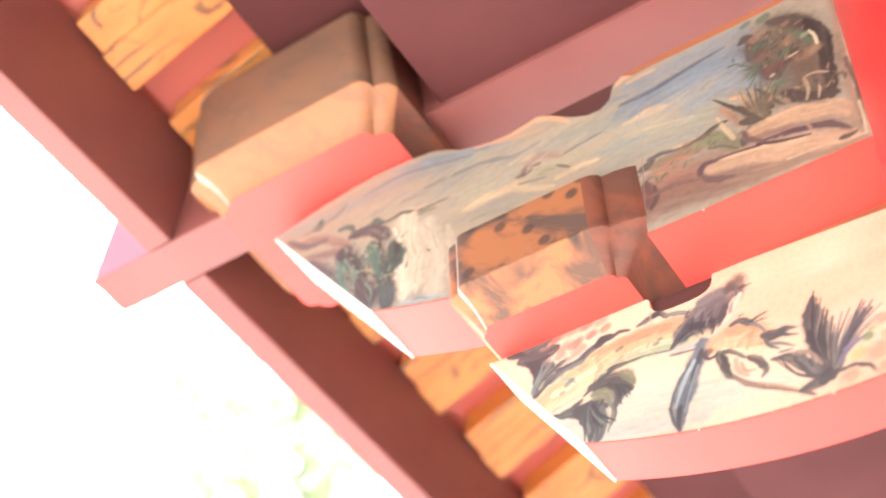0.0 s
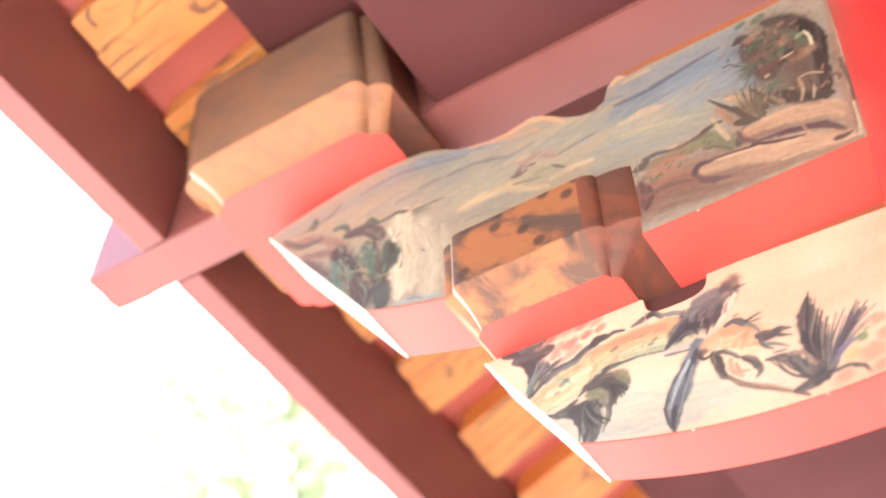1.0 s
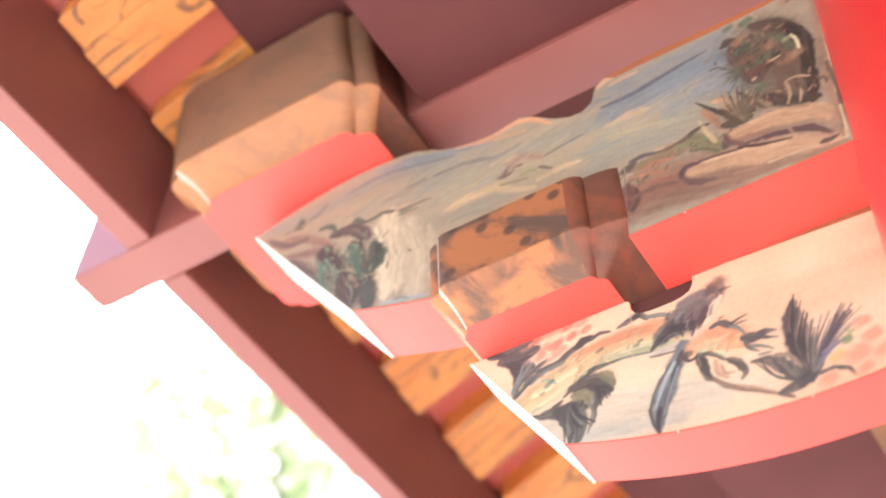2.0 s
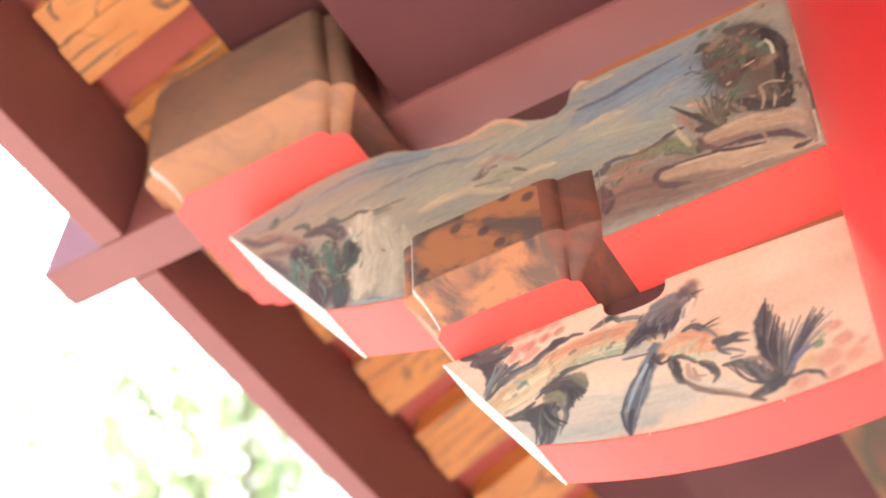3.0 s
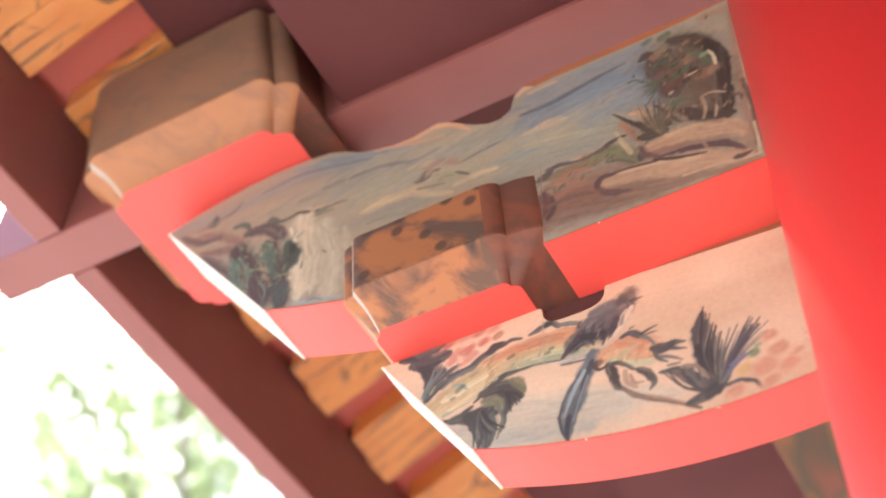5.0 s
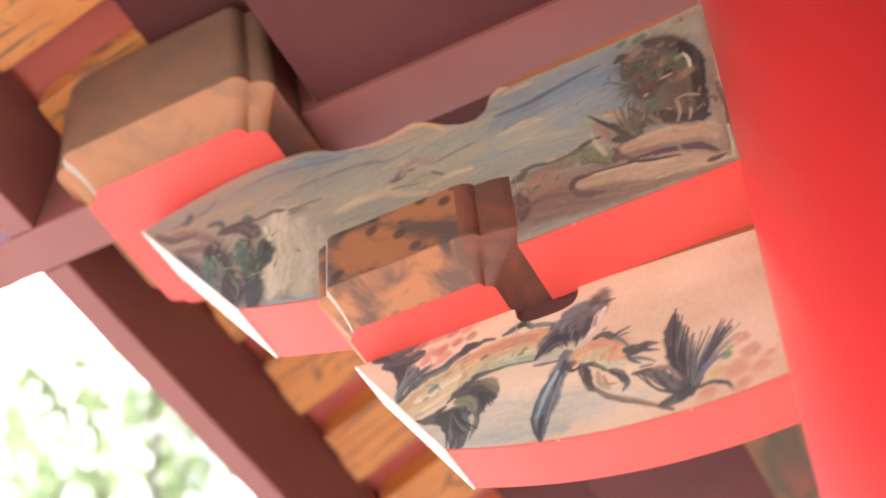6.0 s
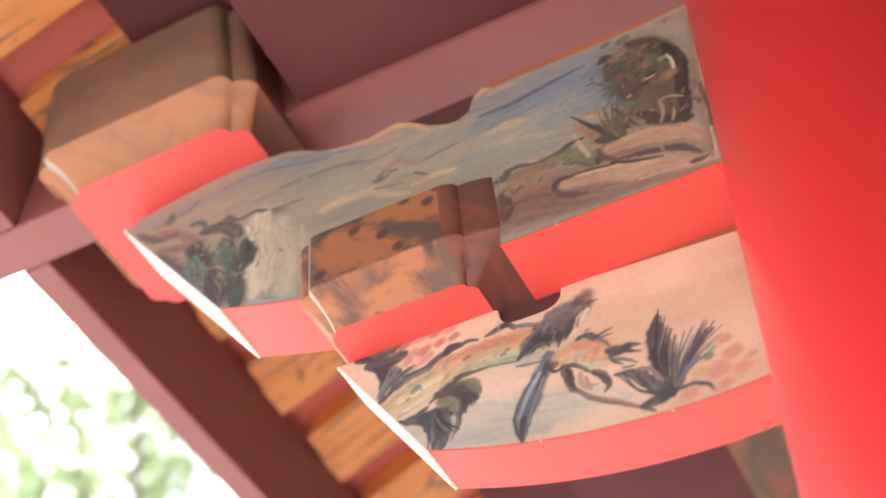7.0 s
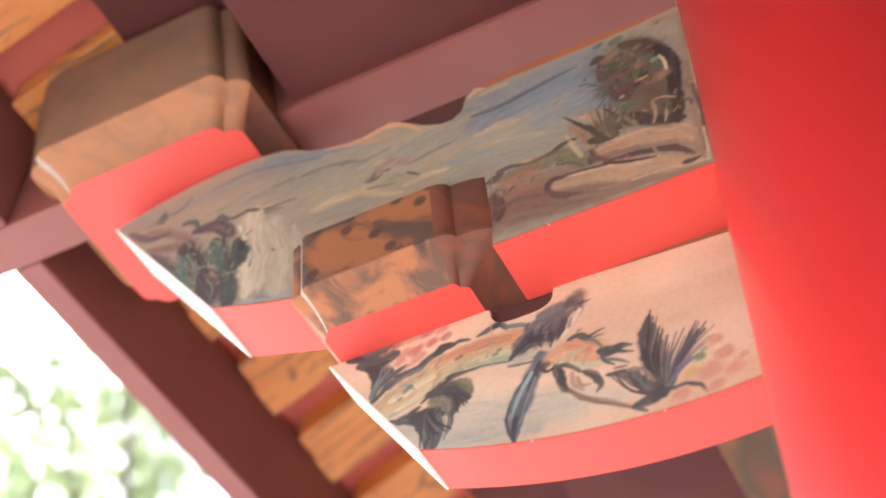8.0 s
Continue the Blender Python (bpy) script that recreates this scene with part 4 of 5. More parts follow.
vista.stroke((0.396, 0.294, 0.189), 0.0096, 0.0128, (-0.449, 1.392), (-0.420, 1.390), (-0.394, 1.388), soft=0.8)
vista.stroke((0.425, 0.264, 0.177), 0.0064, 0.0040, (-0.434, 1.394), (-0.416, 1.397), (-0.401, 1.397))
vista.stroke((0.351, 0.278, 0.177), 0.0096, 0.0064, (-0.450, 1.367), (-0.405, 1.358), (-0.362, 1.345), soft=0.9)
vista.stroke((0.562, 0.294, 0.172), 0.0080, 0.0064, (-0.458, 1.479), (-0.449, 1.486), (-0.438, 1.486))
vista.stroke((0.486, 0.286, 0.172), 0.0048, 0.0032, (-0.442, 1.472), (-0.427, 1.474), (-0.403, 1.473))
# fall of water
vista.stroke((0.475, 0.368, 0.260), 0.0320, 0.0448, (-0.771, 1.415), (-0.763, 1.354), (-0.753, 1.275), taper=False, soft=0.5)
vista.stroke((0.425, 0.334, 0.239), 0.0368, 0.0320, (-0.738, 1.375), (-0.717, 1.309), (-0.715, 1.241), taper=False, soft=0.7)
vista.stroke((0.507, 0.395, 0.282), 0.0176, 0.0208, (-0.776, 1.350), (-0.762, 1.300), (-0.760, 1.253), soft=0.7)
vista.stroke((0.396, 0.309, 0.220), 0.0160, 0.0176, (-0.703, 1.356), (-0.691, 1.296), (-0.690, 1.244), soft=0.9)
vista.stroke((0.351, 0.278, 0.207), 0.0032, 0.0024, (-0.749, 1.392), (-0.728, 1.358), (-0.715, 1.319))
vista.stroke((0.343, 0.264, 0.189), 0.0032, 0.0024, (-0.756, 1.351), (-0.745, 1.313), (-0.745, 1.271))
vista.stroke((0.551, 0.443, 0.321), 0.0048, 0.0040, (-0.790, 1.402), (-0.772, 1.348), (-0.772, 1.305))
vista.stroke((0.360, 0.286, 0.213), 0.0032, 0.0024, (-0.772, 1.370), (-0.761, 1.332), (-0.760, 1.310))
vista.stroke((0.068, 0.060, 0.047), 0.0032, 0.0072, (-0.822, 1.426), (-0.799, 1.425), (-0.780, 1.428))
vista.stroke((0.065, 0.057, 0.047), 0.0072, 0.0032, (-0.784, 1.429), (-0.761, 1.420), (-0.736, 1.412))
vista.stroke((0.098, 0.084, 0.061), 0.0040, 0.0016, (-0.752, 1.411), (-0.726, 1.414), (-0.704, 1.411))
vista.stroke((0.178, 0.156, 0.100), 0.0072, 0.0040, (-0.751, 1.406), (-0.734, 1.406), (-0.723, 1.403))
vista.stroke((0.445, 0.286, 0.172), 0.0048, 0.0024, (-0.761, 1.419), (-0.748, 1.421), (-0.727, 1.419))
vista.stroke((0.286, 0.286, 0.275), 0.0080, 0.0064, (-0.765, 1.244), (-0.729, 1.235), (-0.694, 1.224))
vista.stroke((0.166, 0.167, 0.166), 0.0040, 0.0024, (-0.745, 1.241), (-0.734, 1.239), (-0.722, 1.232))
vista.drift(((0.475, 0.377, 0.267), (0.396, 0.309, 0.220), (0.518, 0.414, 0.297)), 22, (-0.752, 1.316), (0.016, 0.024), 0.0176, 1.6)
# wooded bank
vista.stroke((0.235, 0.141, 0.112), 0.0112, 0.0208, (-0.973, 1.470), (-0.925, 1.460), (-0.866, 1.414), soft=0.8)
vista.stroke((0.120, 0.092, 0.088), 0.0128, 0.0160, (-0.980, 1.485), (-0.945, 1.455), (-0.908, 1.448), soft=0.8)
vista.stroke((0.184, 0.112, 0.096), 0.0128, 0.0240, (-0.939, 1.429), (-0.902, 1.415), (-0.865, 1.407), soft=0.8)
vista.stroke((0.107, 0.077, 0.081), 0.0176, 0.0304, (-0.937, 1.416), (-0.905, 1.385), (-0.880, 1.348), soft=0.7)
vista.stroke((0.068, 0.054, 0.058), 0.0320, 0.0448, (-0.872, 1.400), (-0.845, 1.347), (-0.817, 1.280), taper=False, soft=0.7)
vista.stroke((0.075, 0.060, 0.064), 0.0208, 0.0240, (-0.864, 1.430), (-0.827, 1.422), (-0.800, 1.391))
vista.stroke((0.050, 0.046, 0.049), 0.0288, 0.0320, (-0.821, 1.385), (-0.798, 1.318), (-0.784, 1.260), taper=False, soft=0.7)
vista.stroke((0.068, 0.092, 0.077), 0.0144, 0.0128, (-0.936, 1.485), (-0.925, 1.487), (-0.926, 1.499))
vista.stroke((0.082, 0.104, 0.084), 0.0112, 0.0072, (-0.887, 1.457), (-0.871, 1.453), (-0.860, 1.439))
vista.stroke((0.065, 0.088, 0.070), 0.0096, 0.0064, (-0.830, 1.436), (-0.824, 1.439), (-0.811, 1.428))
vista.stroke((0.125, 0.108, 0.096), 0.0040, 0.0040, (-0.916, 1.488), (-0.894, 1.494), (-0.882, 1.512), soft=0.8)
vista.stroke((0.172, 0.141, 0.117), 0.0032, 0.0024, (-0.953, 1.483), (-0.916, 1.488), (-0.891, 1.505))
vista.stroke((0.053, 0.073, 0.064), 0.0288, 0.0240, (-0.788, 1.368), (-0.780, 1.336), (-0.786, 1.317))
vista.stroke((0.035, 0.036, 0.037), 0.0112, 0.0080, (-0.786, 1.367), (-0.778, 1.346), (-0.779, 1.324))
vista.stroke((0.094, 0.141, 0.117), 0.0176, 0.0208, (-0.869, 1.381), (-0.869, 1.343), (-0.854, 1.304), soft=0.8)
vista.stroke((0.082, 0.131, 0.104), 0.0128, 0.0112, (-0.828, 1.388), (-0.810, 1.351), (-0.811, 1.325), soft=0.8)
vista.stroke((0.068, 0.080, 0.077), 0.0240, 0.0192, (-0.799, 1.297), (-0.787, 1.276), (-0.786, 1.255), soft=0.7)
vista.stroke((0.202, 0.256, 0.195), 0.0040, 0.0024, (-0.868, 1.386), (-0.849, 1.344), (-0.843, 1.298), soft=0.95, strength=0.7)
vista.stroke((0.235, 0.278, 0.213), 0.0040, 0.0024, (-0.837, 1.393), (-0.829, 1.372), (-0.832, 1.363), soft=0.95, strength=0.7)
vista.stroke((0.166, 0.216, 0.166), 0.0040, 0.0024, (-0.820, 1.308), (-0.813, 1.289), (-0.815, 1.269), soft=0.95, strength=0.7)
vista.stroke((0.278, 0.235, 0.130), 0.0048, 0.0024, (-0.845, 1.346), (-0.829, 1.342), (-0.813, 1.328), soft=0.95, strength=0.7)
vista.stroke((0.294, 0.249, 0.145), 0.0040, 0.0024, (-0.803, 1.310), (-0.788, 1.311), (-0.772, 1.301), soft=0.95, strength=0.7)
vista.stroke((0.235, 0.216, 0.140), 0.0032, 0.0016, (-0.800, 1.321), (-0.792, 1.305), (-0.798, 1.297), soft=0.95, strength=0.7)
vista.stroke((0.271, 0.229, 0.161), 0.0040, 0.0024, (-0.849, 1.322), (-0.844, 1.304), (-0.849, 1.290), soft=0.95, strength=0.7)
vista.stipple(((0.053, 0.060, 0.052), (0.111, 0.156, 0.121), (0.196, 0.179, 0.108), (0.082, 0.060, 0.058)), 60, (-0.832, 1.346), (0.034, 0.032), 0.0040, 1.8)
vista.stipple(((0.090, 0.136, 0.108), (0.053, 0.073, 0.061), (0.155, 0.197, 0.140)), 40, (-0.848, 1.365), (0.027, 0.024), 0.0056, 1.5)
vista.stipple(((0.047, 0.066, 0.058), (0.068, 0.088, 0.070)), 20, (-0.785, 1.344), (0.010, 0.016), 0.0056, 1.2)
vista.stroke((0.107, 0.162, 0.135), 0.0096, 0.0064, (-0.883, 1.389), (-0.872, 1.361), (-0.871, 1.338), soft=0.9)
vista.stroke((0.075, 0.117, 0.096), 0.0096, 0.0072, (-0.823, 1.369), (-0.809, 1.334), (-0.798, 1.307), soft=0.9)
vista.drift(((0.235, 0.249, 0.253), (0.369, 0.301, 0.213), (0.190, 0.191, 0.189)), 26, (-0.610, 1.418), (0.072, 0.021), 0.0208, 0.35)
vista.drift(((0.318, 0.271, 0.213), (0.235, 0.235, 0.220)), 12, (-0.420, 1.380), (0.040, 0.011), 0.0192, 0.35)
vista.drift(((0.150, 0.179, 0.226), (0.202, 0.222, 0.246)), 16, (-0.344, 1.414), (0.032, 0.016), 0.0208, 0.4)
vista.wash((0.172, 0.191, 0.213), 0.0352, 0.0448, (-0.427, 1.431), (-0.366, 1.428), (-0.292, 1.427))
vista.wash((0.184, 0.203, 0.220), 0.0320, 0.0320, (-0.361, 1.366), (-0.317, 1.373), (-0.282, 1.356))
vista.stroke((0.086, 0.077, 0.100), 0.0064, 0.0096, (-0.454, 1.433), (-0.412, 1.432), (-0.373, 1.439), soft=0.8)
vista.stroke((0.090, 0.080, 0.104), 0.0088, 0.0032, (-0.381, 1.437), (-0.343, 1.445), (-0.311, 1.449), soft=0.8)
vista.stroke((0.406, 0.294, 0.195), 0.0080, 0.0104, (-0.449, 1.389), (-0.420, 1.390), (-0.394, 1.388), soft=0.9)
# ridge and undergrowth
vista.wash((0.208, 0.112, 0.077), 0.0480, 0.0560, (-0.443, 1.245), (-0.387, 1.246), (-0.332, 1.238))
vista.wash((0.196, 0.104, 0.074), 0.0400, 0.0480, (-0.373, 1.229), (-0.319, 1.226), (-0.274, 1.201))
vista.wash((0.208, 0.122, 0.084), 0.0400, 0.0480, (-0.317, 1.258), (-0.257, 1.251), (-0.188, 1.222))
vista.wash((0.120, 0.057, 0.047), 0.0352, 0.0288, (-0.479, 1.241), (-0.454, 1.245), (-0.429, 1.237))
vista.wash((0.221, 0.126, 0.088), 0.0320, 0.0320, (-0.300, 1.208), (-0.242, 1.199), (-0.186, 1.189))
vista.stroke((0.196, 0.108, 0.077), 0.0448, 0.0400, (-0.431, 1.208), (-0.368, 1.204), (-0.301, 1.193), taper=False, soft=0.9)
vista.stroke((0.202, 0.096, 0.067), 0.0352, 0.0320, (-0.428, 1.225), (-0.398, 1.230), (-0.356, 1.224), taper=False, soft=0.9)
vista.stroke((0.235, 0.104, 0.070), 0.0160, 0.0128, (-0.415, 1.250), (-0.387, 1.248), (-0.356, 1.239), soft=0.9)
vista.stroke((0.107, 0.049, 0.042), 0.0240, 0.0160, (-0.432, 1.219), (-0.425, 1.241), (-0.426, 1.262), soft=0.7)
vista.stroke((0.072, 0.036, 0.033), 0.0096, 0.0048, (-0.422, 1.214), (-0.414, 1.229), (-0.416, 1.251), soft=0.7)
vista.stroke((0.082, 0.041, 0.037), 0.0128, 0.0080, (-0.471, 1.230), (-0.458, 1.245), (-0.446, 1.253), soft=0.8)
vista.stroke((0.184, 0.057, 0.042), 0.0080, 0.0064, (-0.451, 1.237), (-0.435, 1.240), (-0.419, 1.236), soft=0.8)
vista.stroke((0.145, 0.080, 0.061), 0.0096, 0.0080, (-0.422, 1.234), (-0.394, 1.238), (-0.363, 1.228), soft=0.9)
vista.stroke((0.196, 0.131, 0.077), 0.0160, 0.0288, (-0.424, 1.286), (-0.386, 1.285), (-0.336, 1.288), soft=0.7)
vista.stroke((0.235, 0.131, 0.088), 0.0208, 0.0192, (-0.422, 1.271), (-0.386, 1.262), (-0.348, 1.253), soft=0.8)
vista.stroke((0.150, 0.131, 0.074), 0.0224, 0.0272, (-0.346, 1.298), (-0.323, 1.272), (-0.307, 1.252), soft=0.8)
vista.stroke((0.098, 0.073, 0.061), 0.0144, 0.0112, (-0.432, 1.288), (-0.424, 1.291), (-0.415, 1.296))
vista.stroke((0.090, 0.070, 0.074), 0.0072, 0.0056, (-0.421, 1.302), (-0.403, 1.302), (-0.382, 1.296))
vista.stroke((0.111, 0.066, 0.055), 0.0048, 0.0088, (-0.385, 1.296), (-0.360, 1.296), (-0.335, 1.306))
vista.stroke((0.086, 0.057, 0.049), 0.0072, 0.0040, (-0.346, 1.304), (-0.331, 1.307), (-0.321, 1.307))
vista.stroke((0.318, 0.131, 0.084), 0.0088, 0.0056, (-0.404, 1.279), (-0.386, 1.279), (-0.368, 1.275))
vista.stroke((0.334, 0.141, 0.088), 0.0056, 0.0032, (-0.411, 1.270), (-0.393, 1.264), (-0.376, 1.257))
vista.stroke((0.425, 0.264, 0.177), 0.0040, 0.0024, (-0.389, 1.302), (-0.374, 1.300), (-0.362, 1.303))
vista.stroke((0.125, 0.104, 0.064), 0.0040, 0.0024, (-0.347, 1.273), (-0.330, 1.266), (-0.313, 1.250))
vista.stroke((0.178, 0.162, 0.084), 0.0112, 0.0080, (-0.364, 1.291), (-0.343, 1.284), (-0.326, 1.284))
vista.stroke((0.302, 0.151, 0.092), 0.0128, 0.0080, (-0.326, 1.333), (-0.314, 1.309), (-0.304, 1.284), soft=0.8)
vista.stroke((0.396, 0.278, 0.161), 0.0032, 0.0072, (-0.333, 1.321), (-0.326, 1.297), (-0.316, 1.270))
vista.stroke((0.445, 0.242, 0.140), 0.0080, 0.0040, (-0.313, 1.344), (-0.301, 1.338), (-0.293, 1.325))
vista.stroke((0.065, 0.046, 0.039), 0.0016, 0.0072, (-0.334, 1.357), (-0.318, 1.334), (-0.302, 1.311))
vista.stroke((0.059, 0.038, 0.033), 0.0080, 0.0144, (-0.306, 1.321), (-0.291, 1.301), (-0.269, 1.297))
vista.stroke((0.068, 0.049, 0.037), 0.0128, 0.0192, (-0.304, 1.292), (-0.292, 1.289), (-0.274, 1.287))
vista.stroke((0.072, 0.051, 0.039), 0.0024, 0.0064, (-0.281, 1.339), (-0.268, 1.313), (-0.253, 1.291))
vista.stroke((0.425, 0.301, 0.189), 0.0024, 0.0056, (-0.273, 1.336), (-0.262, 1.314), (-0.252, 1.292))
vista.stroke((0.082, 0.060, 0.055), 0.0080, 0.0056, (-0.307, 1.252), (-0.303, 1.268), (-0.296, 1.279))
vista.fan(((0.082, 0.063, 0.047), (0.155, 0.117, 0.070), (0.334, 0.216, 0.130)), 14, (-0.278, 1.282), (-0.310, 1.363), (-0.249, 1.335), 0.0032, 0.06)
vista.stipple(((0.134, 0.104, 0.064), (0.235, 0.136, 0.088), (0.107, 0.096, 0.055)), 30, (-0.365, 1.275), (0.040, 0.010), 0.0040, 0.6)
# boulders
vista.stroke((0.378, 0.216, 0.130), 0.0192, 0.0272, (-0.295, 1.267), (-0.255, 1.267), (-0.217, 1.256), taper=False, soft=0.5)
vista.stroke((0.396, 0.229, 0.140), 0.0272, 0.0240, (-0.236, 1.261), (-0.204, 1.248), (-0.186, 1.231), taper=False, soft=0.6)
vista.stroke((0.465, 0.278, 0.166), 0.0072, 0.0096, (-0.275, 1.277), (-0.241, 1.273), (-0.206, 1.258), soft=0.8)
vista.stroke((0.235, 0.122, 0.088), 0.0112, 0.0096, (-0.295, 1.257), (-0.277, 1.253), (-0.250, 1.247), soft=0.9)
vista.stroke((0.107, 0.057, 0.058), 0.0056, 0.0112, (-0.284, 1.245), (-0.251, 1.238), (-0.226, 1.231))
vista.stroke((0.098, 0.054, 0.052), 0.0112, 0.0072, (-0.232, 1.234), (-0.210, 1.223), (-0.190, 1.199))
vista.stroke((0.271, 0.146, 0.104), 0.0040, 0.0024, (-0.235, 1.242), (-0.232, 1.232), (-0.230, 1.227))
vista.stroke((0.387, 0.229, 0.140), 0.0240, 0.0320, (-0.346, 1.237), (-0.305, 1.232), (-0.267, 1.216), taper=False, soft=0.5)
vista.stroke((0.406, 0.235, 0.145), 0.0320, 0.0256, (-0.279, 1.223), (-0.241, 1.211), (-0.196, 1.189), taper=False, soft=0.5)
vista.stroke((0.475, 0.301, 0.183), 0.0072, 0.0096, (-0.332, 1.244), (-0.291, 1.237), (-0.240, 1.219), soft=0.8)
vista.stroke((0.263, 0.146, 0.100), 0.0096, 0.0064, (-0.301, 1.204), (-0.269, 1.194), (-0.243, 1.193), soft=0.9)
vista.stroke((0.098, 0.054, 0.055), 0.0096, 0.0064, (-0.361, 1.234), (-0.355, 1.247), (-0.338, 1.247))
vista.stroke((0.125, 0.073, 0.064), 0.0056, 0.0032, (-0.342, 1.249), (-0.318, 1.246), (-0.288, 1.239))
vista.stroke((0.072, 0.041, 0.037), 0.0056, 0.0032, (-0.291, 1.243), (-0.265, 1.231), (-0.233, 1.221))
vista.stroke((0.107, 0.057, 0.055), 0.0080, 0.0112, (-0.361, 1.236), (-0.350, 1.220), (-0.320, 1.204), soft=0.8)
vista.stroke((0.166, 0.092, 0.067), 0.0096, 0.0064, (-0.314, 1.201), (-0.282, 1.189), (-0.250, 1.187), soft=0.9)
vista.stroke((0.125, 0.066, 0.058), 0.0096, 0.0080, (-0.305, 1.274), (-0.299, 1.258), (-0.284, 1.243), soft=0.8)
vista.stroke((0.235, 0.136, 0.092), 0.0128, 0.0112, (-0.334, 1.205), (-0.288, 1.191), (-0.250, 1.183), soft=0.9)
vista.stroke((0.221, 0.131, 0.088), 0.0112, 0.0096, (-0.256, 1.187), (-0.225, 1.182), (-0.187, 1.180), soft=0.9)
# tree beside the column
vista.stroke((0.294, 0.173, 0.112), 0.0192, 0.0144, (-0.207, 1.474), (-0.185, 1.474), (-0.176, 1.464), taper=False, soft=0.8)
vista.stroke((0.271, 0.156, 0.104), 0.0144, 0.0192, (-0.173, 1.475), (-0.177, 1.355), (-0.179, 1.216), taper=False, soft=0.8)
vista.wash((0.094, 0.060, 0.042), 0.0720, 0.0880, (-0.258, 1.429), (-0.245, 1.384), (-0.235, 1.342))
vista.wash((0.082, 0.054, 0.039), 0.0560, 0.0480, (-0.227, 1.419), (-0.212, 1.356), (-0.216, 1.292))
vista.wash((0.107, 0.073, 0.049), 0.0400, 0.0320, (-0.293, 1.307), (-0.258, 1.307), (-0.207, 1.281))
vista.stroke((0.090, 0.057, 0.044), 0.0320, 0.0400, (-0.279, 1.435), (-0.266, 1.386), (-0.255, 1.348), soft=0.6)
vista.stroke((0.075, 0.049, 0.037), 0.0240, 0.0288, (-0.253, 1.456), (-0.225, 1.437), (-0.201, 1.396), soft=0.7)
vista.stroke((0.125, 0.077, 0.052), 0.0368, 0.0320, (-0.251, 1.394), (-0.226, 1.354), (-0.224, 1.308), taper=False, soft=0.8)
vista.stroke((0.037, 0.024, 0.021), 0.0208, 0.0176, (-0.211, 1.424), (-0.197, 1.379), (-0.198, 1.324))
vista.stroke((0.047, 0.030, 0.025), 0.0160, 0.0128, (-0.200, 1.348), (-0.198, 1.302), (-0.202, 1.268))
vista.stroke((0.065, 0.041, 0.033), 0.0208, 0.0160, (-0.251, 1.309), (-0.227, 1.285), (-0.195, 1.270), soft=0.7)
vista.stroke((0.072, 0.051, 0.044), 0.0128, 0.0176, (-0.292, 1.440), (-0.286, 1.444), (-0.279, 1.444))
vista.dab((0.249, 0.131, 0.081), 0.0128, 0.0088, (-0.270, 1.436))
vista.dab((0.221, 0.117, 0.074), 0.0128, 0.0104, (-0.234, 1.404))
vista.dab((0.155, 0.080, 0.058), 0.0112, 0.0072, (-0.269, 1.394))
vista.dab((0.134, 0.057, 0.044), 0.0160, 0.0080, (-0.257, 1.365))
vista.dab((0.228, 0.126, 0.081), 0.0064, 0.0048, (-0.234, 1.438))
vista.dab((0.202, 0.104, 0.064), 0.0072, 0.0112, (-0.219, 1.361))
vista.dab((0.235, 0.136, 0.084), 0.0080, 0.0096, (-0.208, 1.365))
vista.dab((0.082, 0.108, 0.064), 0.0112, 0.0072, (-0.259, 1.470))
vista.dab((0.082, 0.108, 0.064), 0.0120, 0.0056, (-0.269, 1.418))
vista.dab((0.082, 0.108, 0.064), 0.0128, 0.0064, (-0.243, 1.384))
vista.dab((0.082, 0.108, 0.064), 0.0080, 0.0072, (-0.213, 1.385))
vista.dab((0.082, 0.108, 0.064), 0.0096, 0.0064, (-0.256, 1.331))
vista.dab((0.082, 0.108, 0.064), 0.0064, 0.0072, (-0.225, 1.406))
vista.dab((0.082, 0.108, 0.064), 0.0080, 0.0048, (-0.282, 1.474))
vista.dab((0.202, 0.222, 0.126), 0.0064, 0.0048, (-0.215, 1.399))
vista.stroke((0.518, 0.405, 0.267), 0.0024, 0.0040, (-0.210, 1.404), (-0.205, 1.388), (-0.204, 1.371))
vista.stroke((0.486, 0.334, 0.220), 0.0024, 0.0016, (-0.239, 1.371), (-0.233, 1.372), (-0.227, 1.373))
vista.stroke((0.334, 0.216, 0.145), 0.0032, 0.0024, (-0.223, 1.322), (-0.213, 1.321), (-0.200, 1.312))
vista.stroke((0.343, 0.229, 0.155), 0.0032, 0.0016, (-0.211, 1.303), (-0.213, 1.288), (-0.216, 1.275))
vista.stroke((0.302, 0.197, 0.126), 0.0040, 0.0024, (-0.227, 1.321), (-0.225, 1.298), (-0.229, 1.280))
vista.dab((0.445, 0.301, 0.201), 0.0032, 0.0020, (-0.261, 1.351))
vista.dab((0.039, 0.026, 0.023), 0.0064, 0.0048, (-0.241, 1.364))
vista.dab((0.035, 0.024, 0.021), 0.0064, 0.0040, (-0.231, 1.378))
vista.stipple(((0.068, 0.038, 0.030), (0.086, 0.112, 0.064), (0.235, 0.136, 0.084), (0.042, 0.028, 0.025)), 46, (-0.250, 1.399), (0.029, 0.024), 0.0036, 1.0)
vista.stipple(((0.115, 0.070, 0.049), (0.256, 0.151, 0.096), (0.053, 0.036, 0.030)), 34, (-0.225, 1.303), (0.027, 0.011), 0.0040, 1.6)
vista.stroke((0.075, 0.070, 0.049), 0.0032, 0.0016, (-0.311, 1.405), (-0.302, 1.405), (-0.296, 1.400))
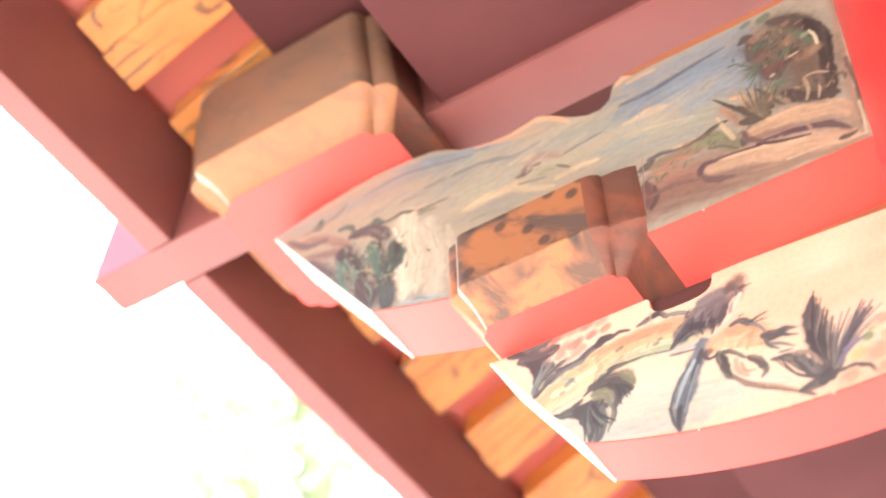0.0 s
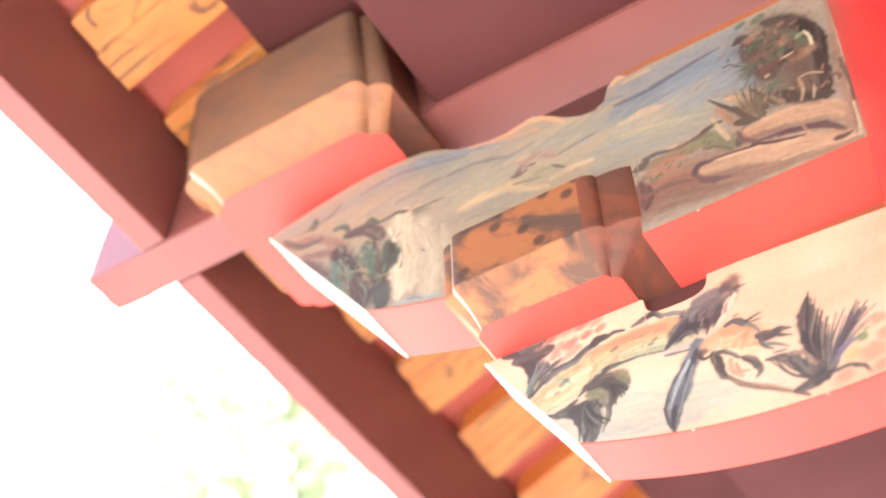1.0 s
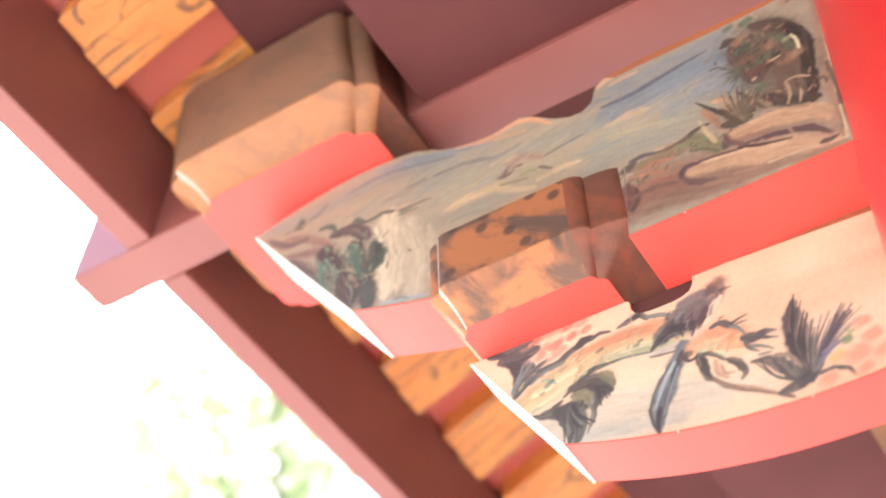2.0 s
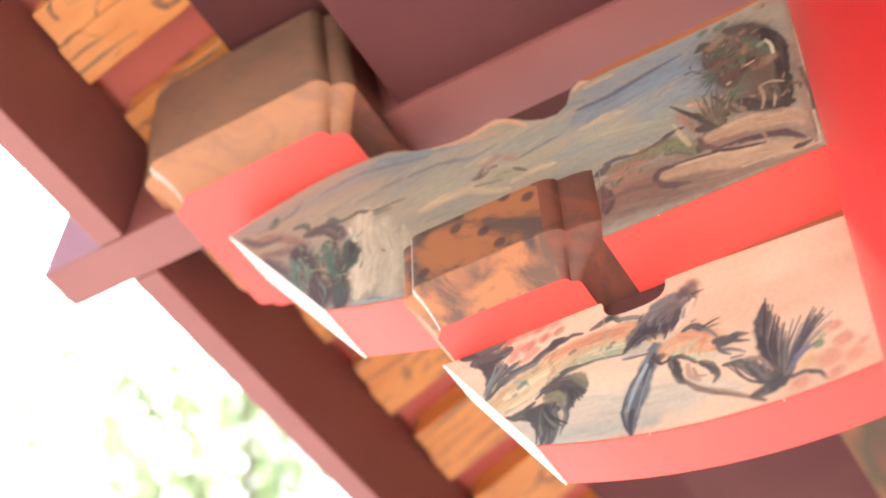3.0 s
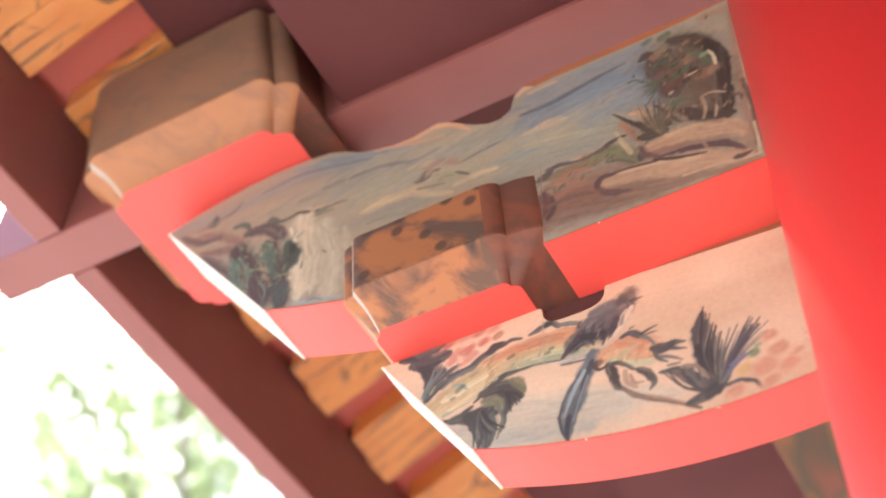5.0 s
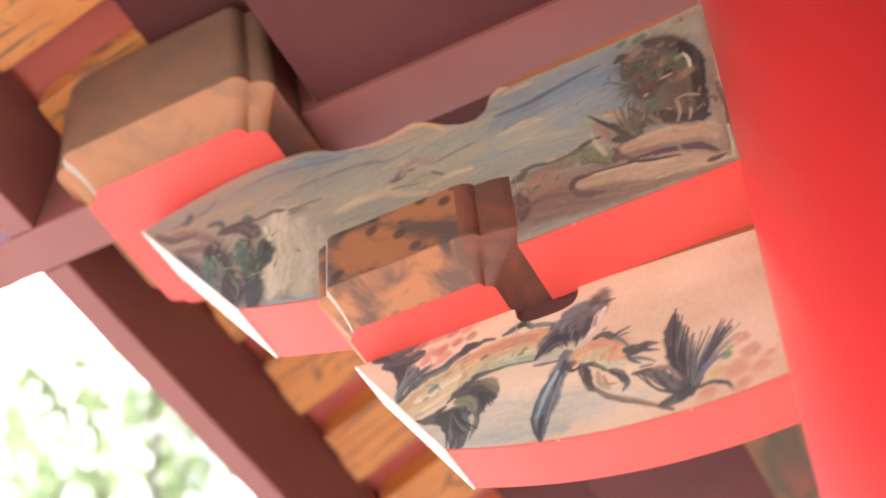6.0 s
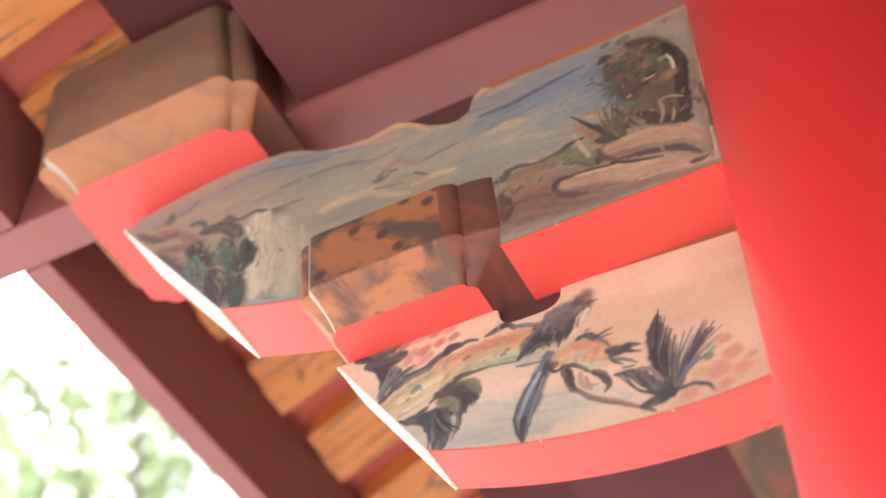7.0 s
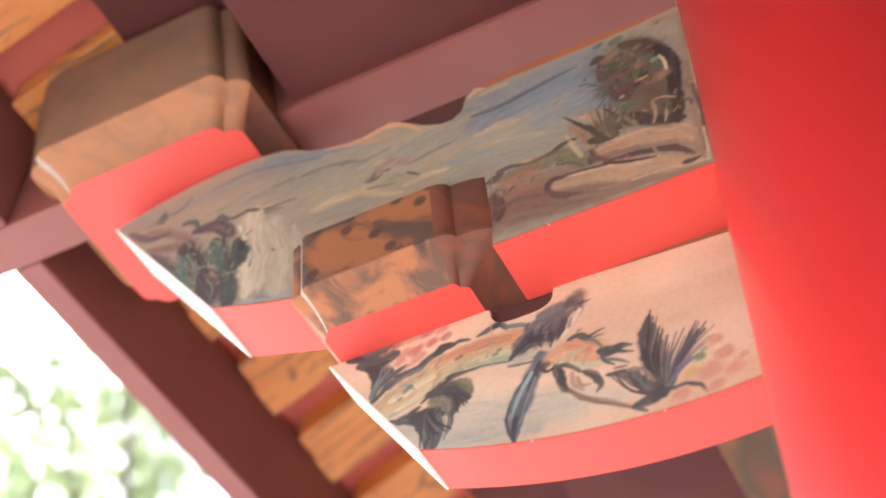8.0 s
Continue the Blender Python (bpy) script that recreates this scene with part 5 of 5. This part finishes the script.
vista.fan(((0.120, 0.122, 0.084), (0.082, 0.080, 0.058)), 10, (-0.273, 1.385), (-0.296, 1.398), (-0.290, 1.350), 0.0028, 0.1)
# worn pale rim beside the column
vista.stroke((0.475, 0.342, 0.226), 0.0024, 0.0024, (-0.170, 1.473), (-0.174, 1.342), (-0.176, 1.266), taper=False)
vista.stroke((0.094, 0.051, 0.039), 0.0040, 0.0048, (-0.178, 1.322), (-0.174, 1.265), (-0.177, 1.203), taper=False)
vista.stroke((0.475, 0.334, 0.213), 0.0024, 0.0024, (-0.176, 1.240), (-0.176, 1.210), (-0.177, 1.185), taper=False)
vista.stroke((0.475, 0.309, 0.195), 0.0016, 0.0024, (-0.262, 1.197), (-0.217, 1.193), (-0.179, 1.185), taper=False)
vista.stroke((0.090, 0.054, 0.042), 0.0096, 0.0040, (-0.203, 1.193), (-0.195, 1.192), (-0.185, 1.194))
vista.soak(2)
vista.glaze((1.0, 1.0, 1.0))
vista.hang("painting", upper_board, "dim oil painting of a river landscape")


# ---------------------------------------------------------------- trees
def build_tree(place, height, spread, seed):
    rng = random.Random(seed)
    tree = thing("tree", place, "leafy green broadleaf tree in sunlight beyond the eaves", "tree", "trees beyond the eaves")
    bm = bmesh.new()
    def limb(p, q, r0, r1):
        d = (q - p)
        m = Matrix.Translation((p + q) / 2) @ d.to_track_quat("Z", "Y").to_matrix().to_4x4()
        bmesh.ops.create_cone(bm, cap_ends=True, segments=8, radius1=r0, radius2=r1, depth=d.length, matrix=m)
    fork = Vector((0, 0, height * 0.45))
    limb(Vector((0, 0, 0)), fork, 0.20, 0.13)
    tips = []
    for i in range(9):
        a = i * 2.4 + rng.uniform(-0.4, 0.4)
        q = fork + Vector((math.cos(a) * spread * rng.uniform(0.4, 0.8), math.sin(a) * spread * rng.uniform(0.4, 0.8), height * rng.uniform(0.15, 0.5)))
        limb(fork, q, 0.035, 0.012)
        for _ in range(4):
            e = q + Vector([rng.gauss(0, spread * 0.25) for _ in range(3)])
            limb(q, e, 0.012, 0.004)
            tips.append(e)
    part("trunk", bm, BARK, tree)
    verts, faces = [], []
    for e in tips:
        for _ in range(4):
            c = e + Vector([rng.gauss(0, 0.35) for _ in range(3)])
            for _ in range(26):
                p = c + Vector([rng.gauss(0, 0.17) for _ in range(3)])
                u = Vector([rng.gauss(0, 1) for _ in range(3)]).normalized()
                w = u.orthogonal().normalized()
                l, k = rng.uniform(0.07, 0.12), len(verts)
                verts += [p - u * l, p + w * l * 0.45, p + u * l, p - w * l * 0.45]
                faces.append((k, k + 1, k + 2, k + 3))
    me = bpy.data.meshes.new("crown")
    me.from_pydata([tuple(v) for v in verts], [], faces)
    me.materials.append(LEAF)
    crown = new("crown", me)
    crown.parent = tree
    return tree


def leaf_material():
    m, nt, b = nodes_of("leaf", 0.5)
    geo = nt.nodes.new("ShaderNodeNewGeometry")
    nt.links.new(ramp_of(nt, geo.outputs["Random Per Island"], [(0, (0.13, 0.18, 0.08)), (1, (0.24, 0.28, 0.15))]), b.inputs["Base Color"])
    b.inputs["Transmission Weight"].default_value = 0.0
    tr = nt.nodes.new("ShaderNodeBsdfTranslucent")
    tr.inputs["Color"].default_value = (0.46, 0.54, 0.27, 1)
    mx = nt.nodes.new("ShaderNodeMixShader")
    mx.inputs[0].default_value = 0.45
    nt.links.new(b.outputs[0], mx.inputs[1])
    nt.links.new(tr.outputs[0], mx.inputs[2])
    nt.links.new(mx.outputs[0], nt.nodes["Material Output"].inputs["Surface"])
    return m


LEAF = leaf_material()
BARK = painted("bark", (0.13, 0.10, 0.075), (0.2, 0.16, 0.12), 0.9)
build_tree((-5.6, 6.6, 0), 11.2, 2.5, 3)
build_tree((-8.2, 7.0, 0), 10.6, 2.4, 11)
build_tree((-5.4, 9.6, 0), 11.4, 2.6, 5)
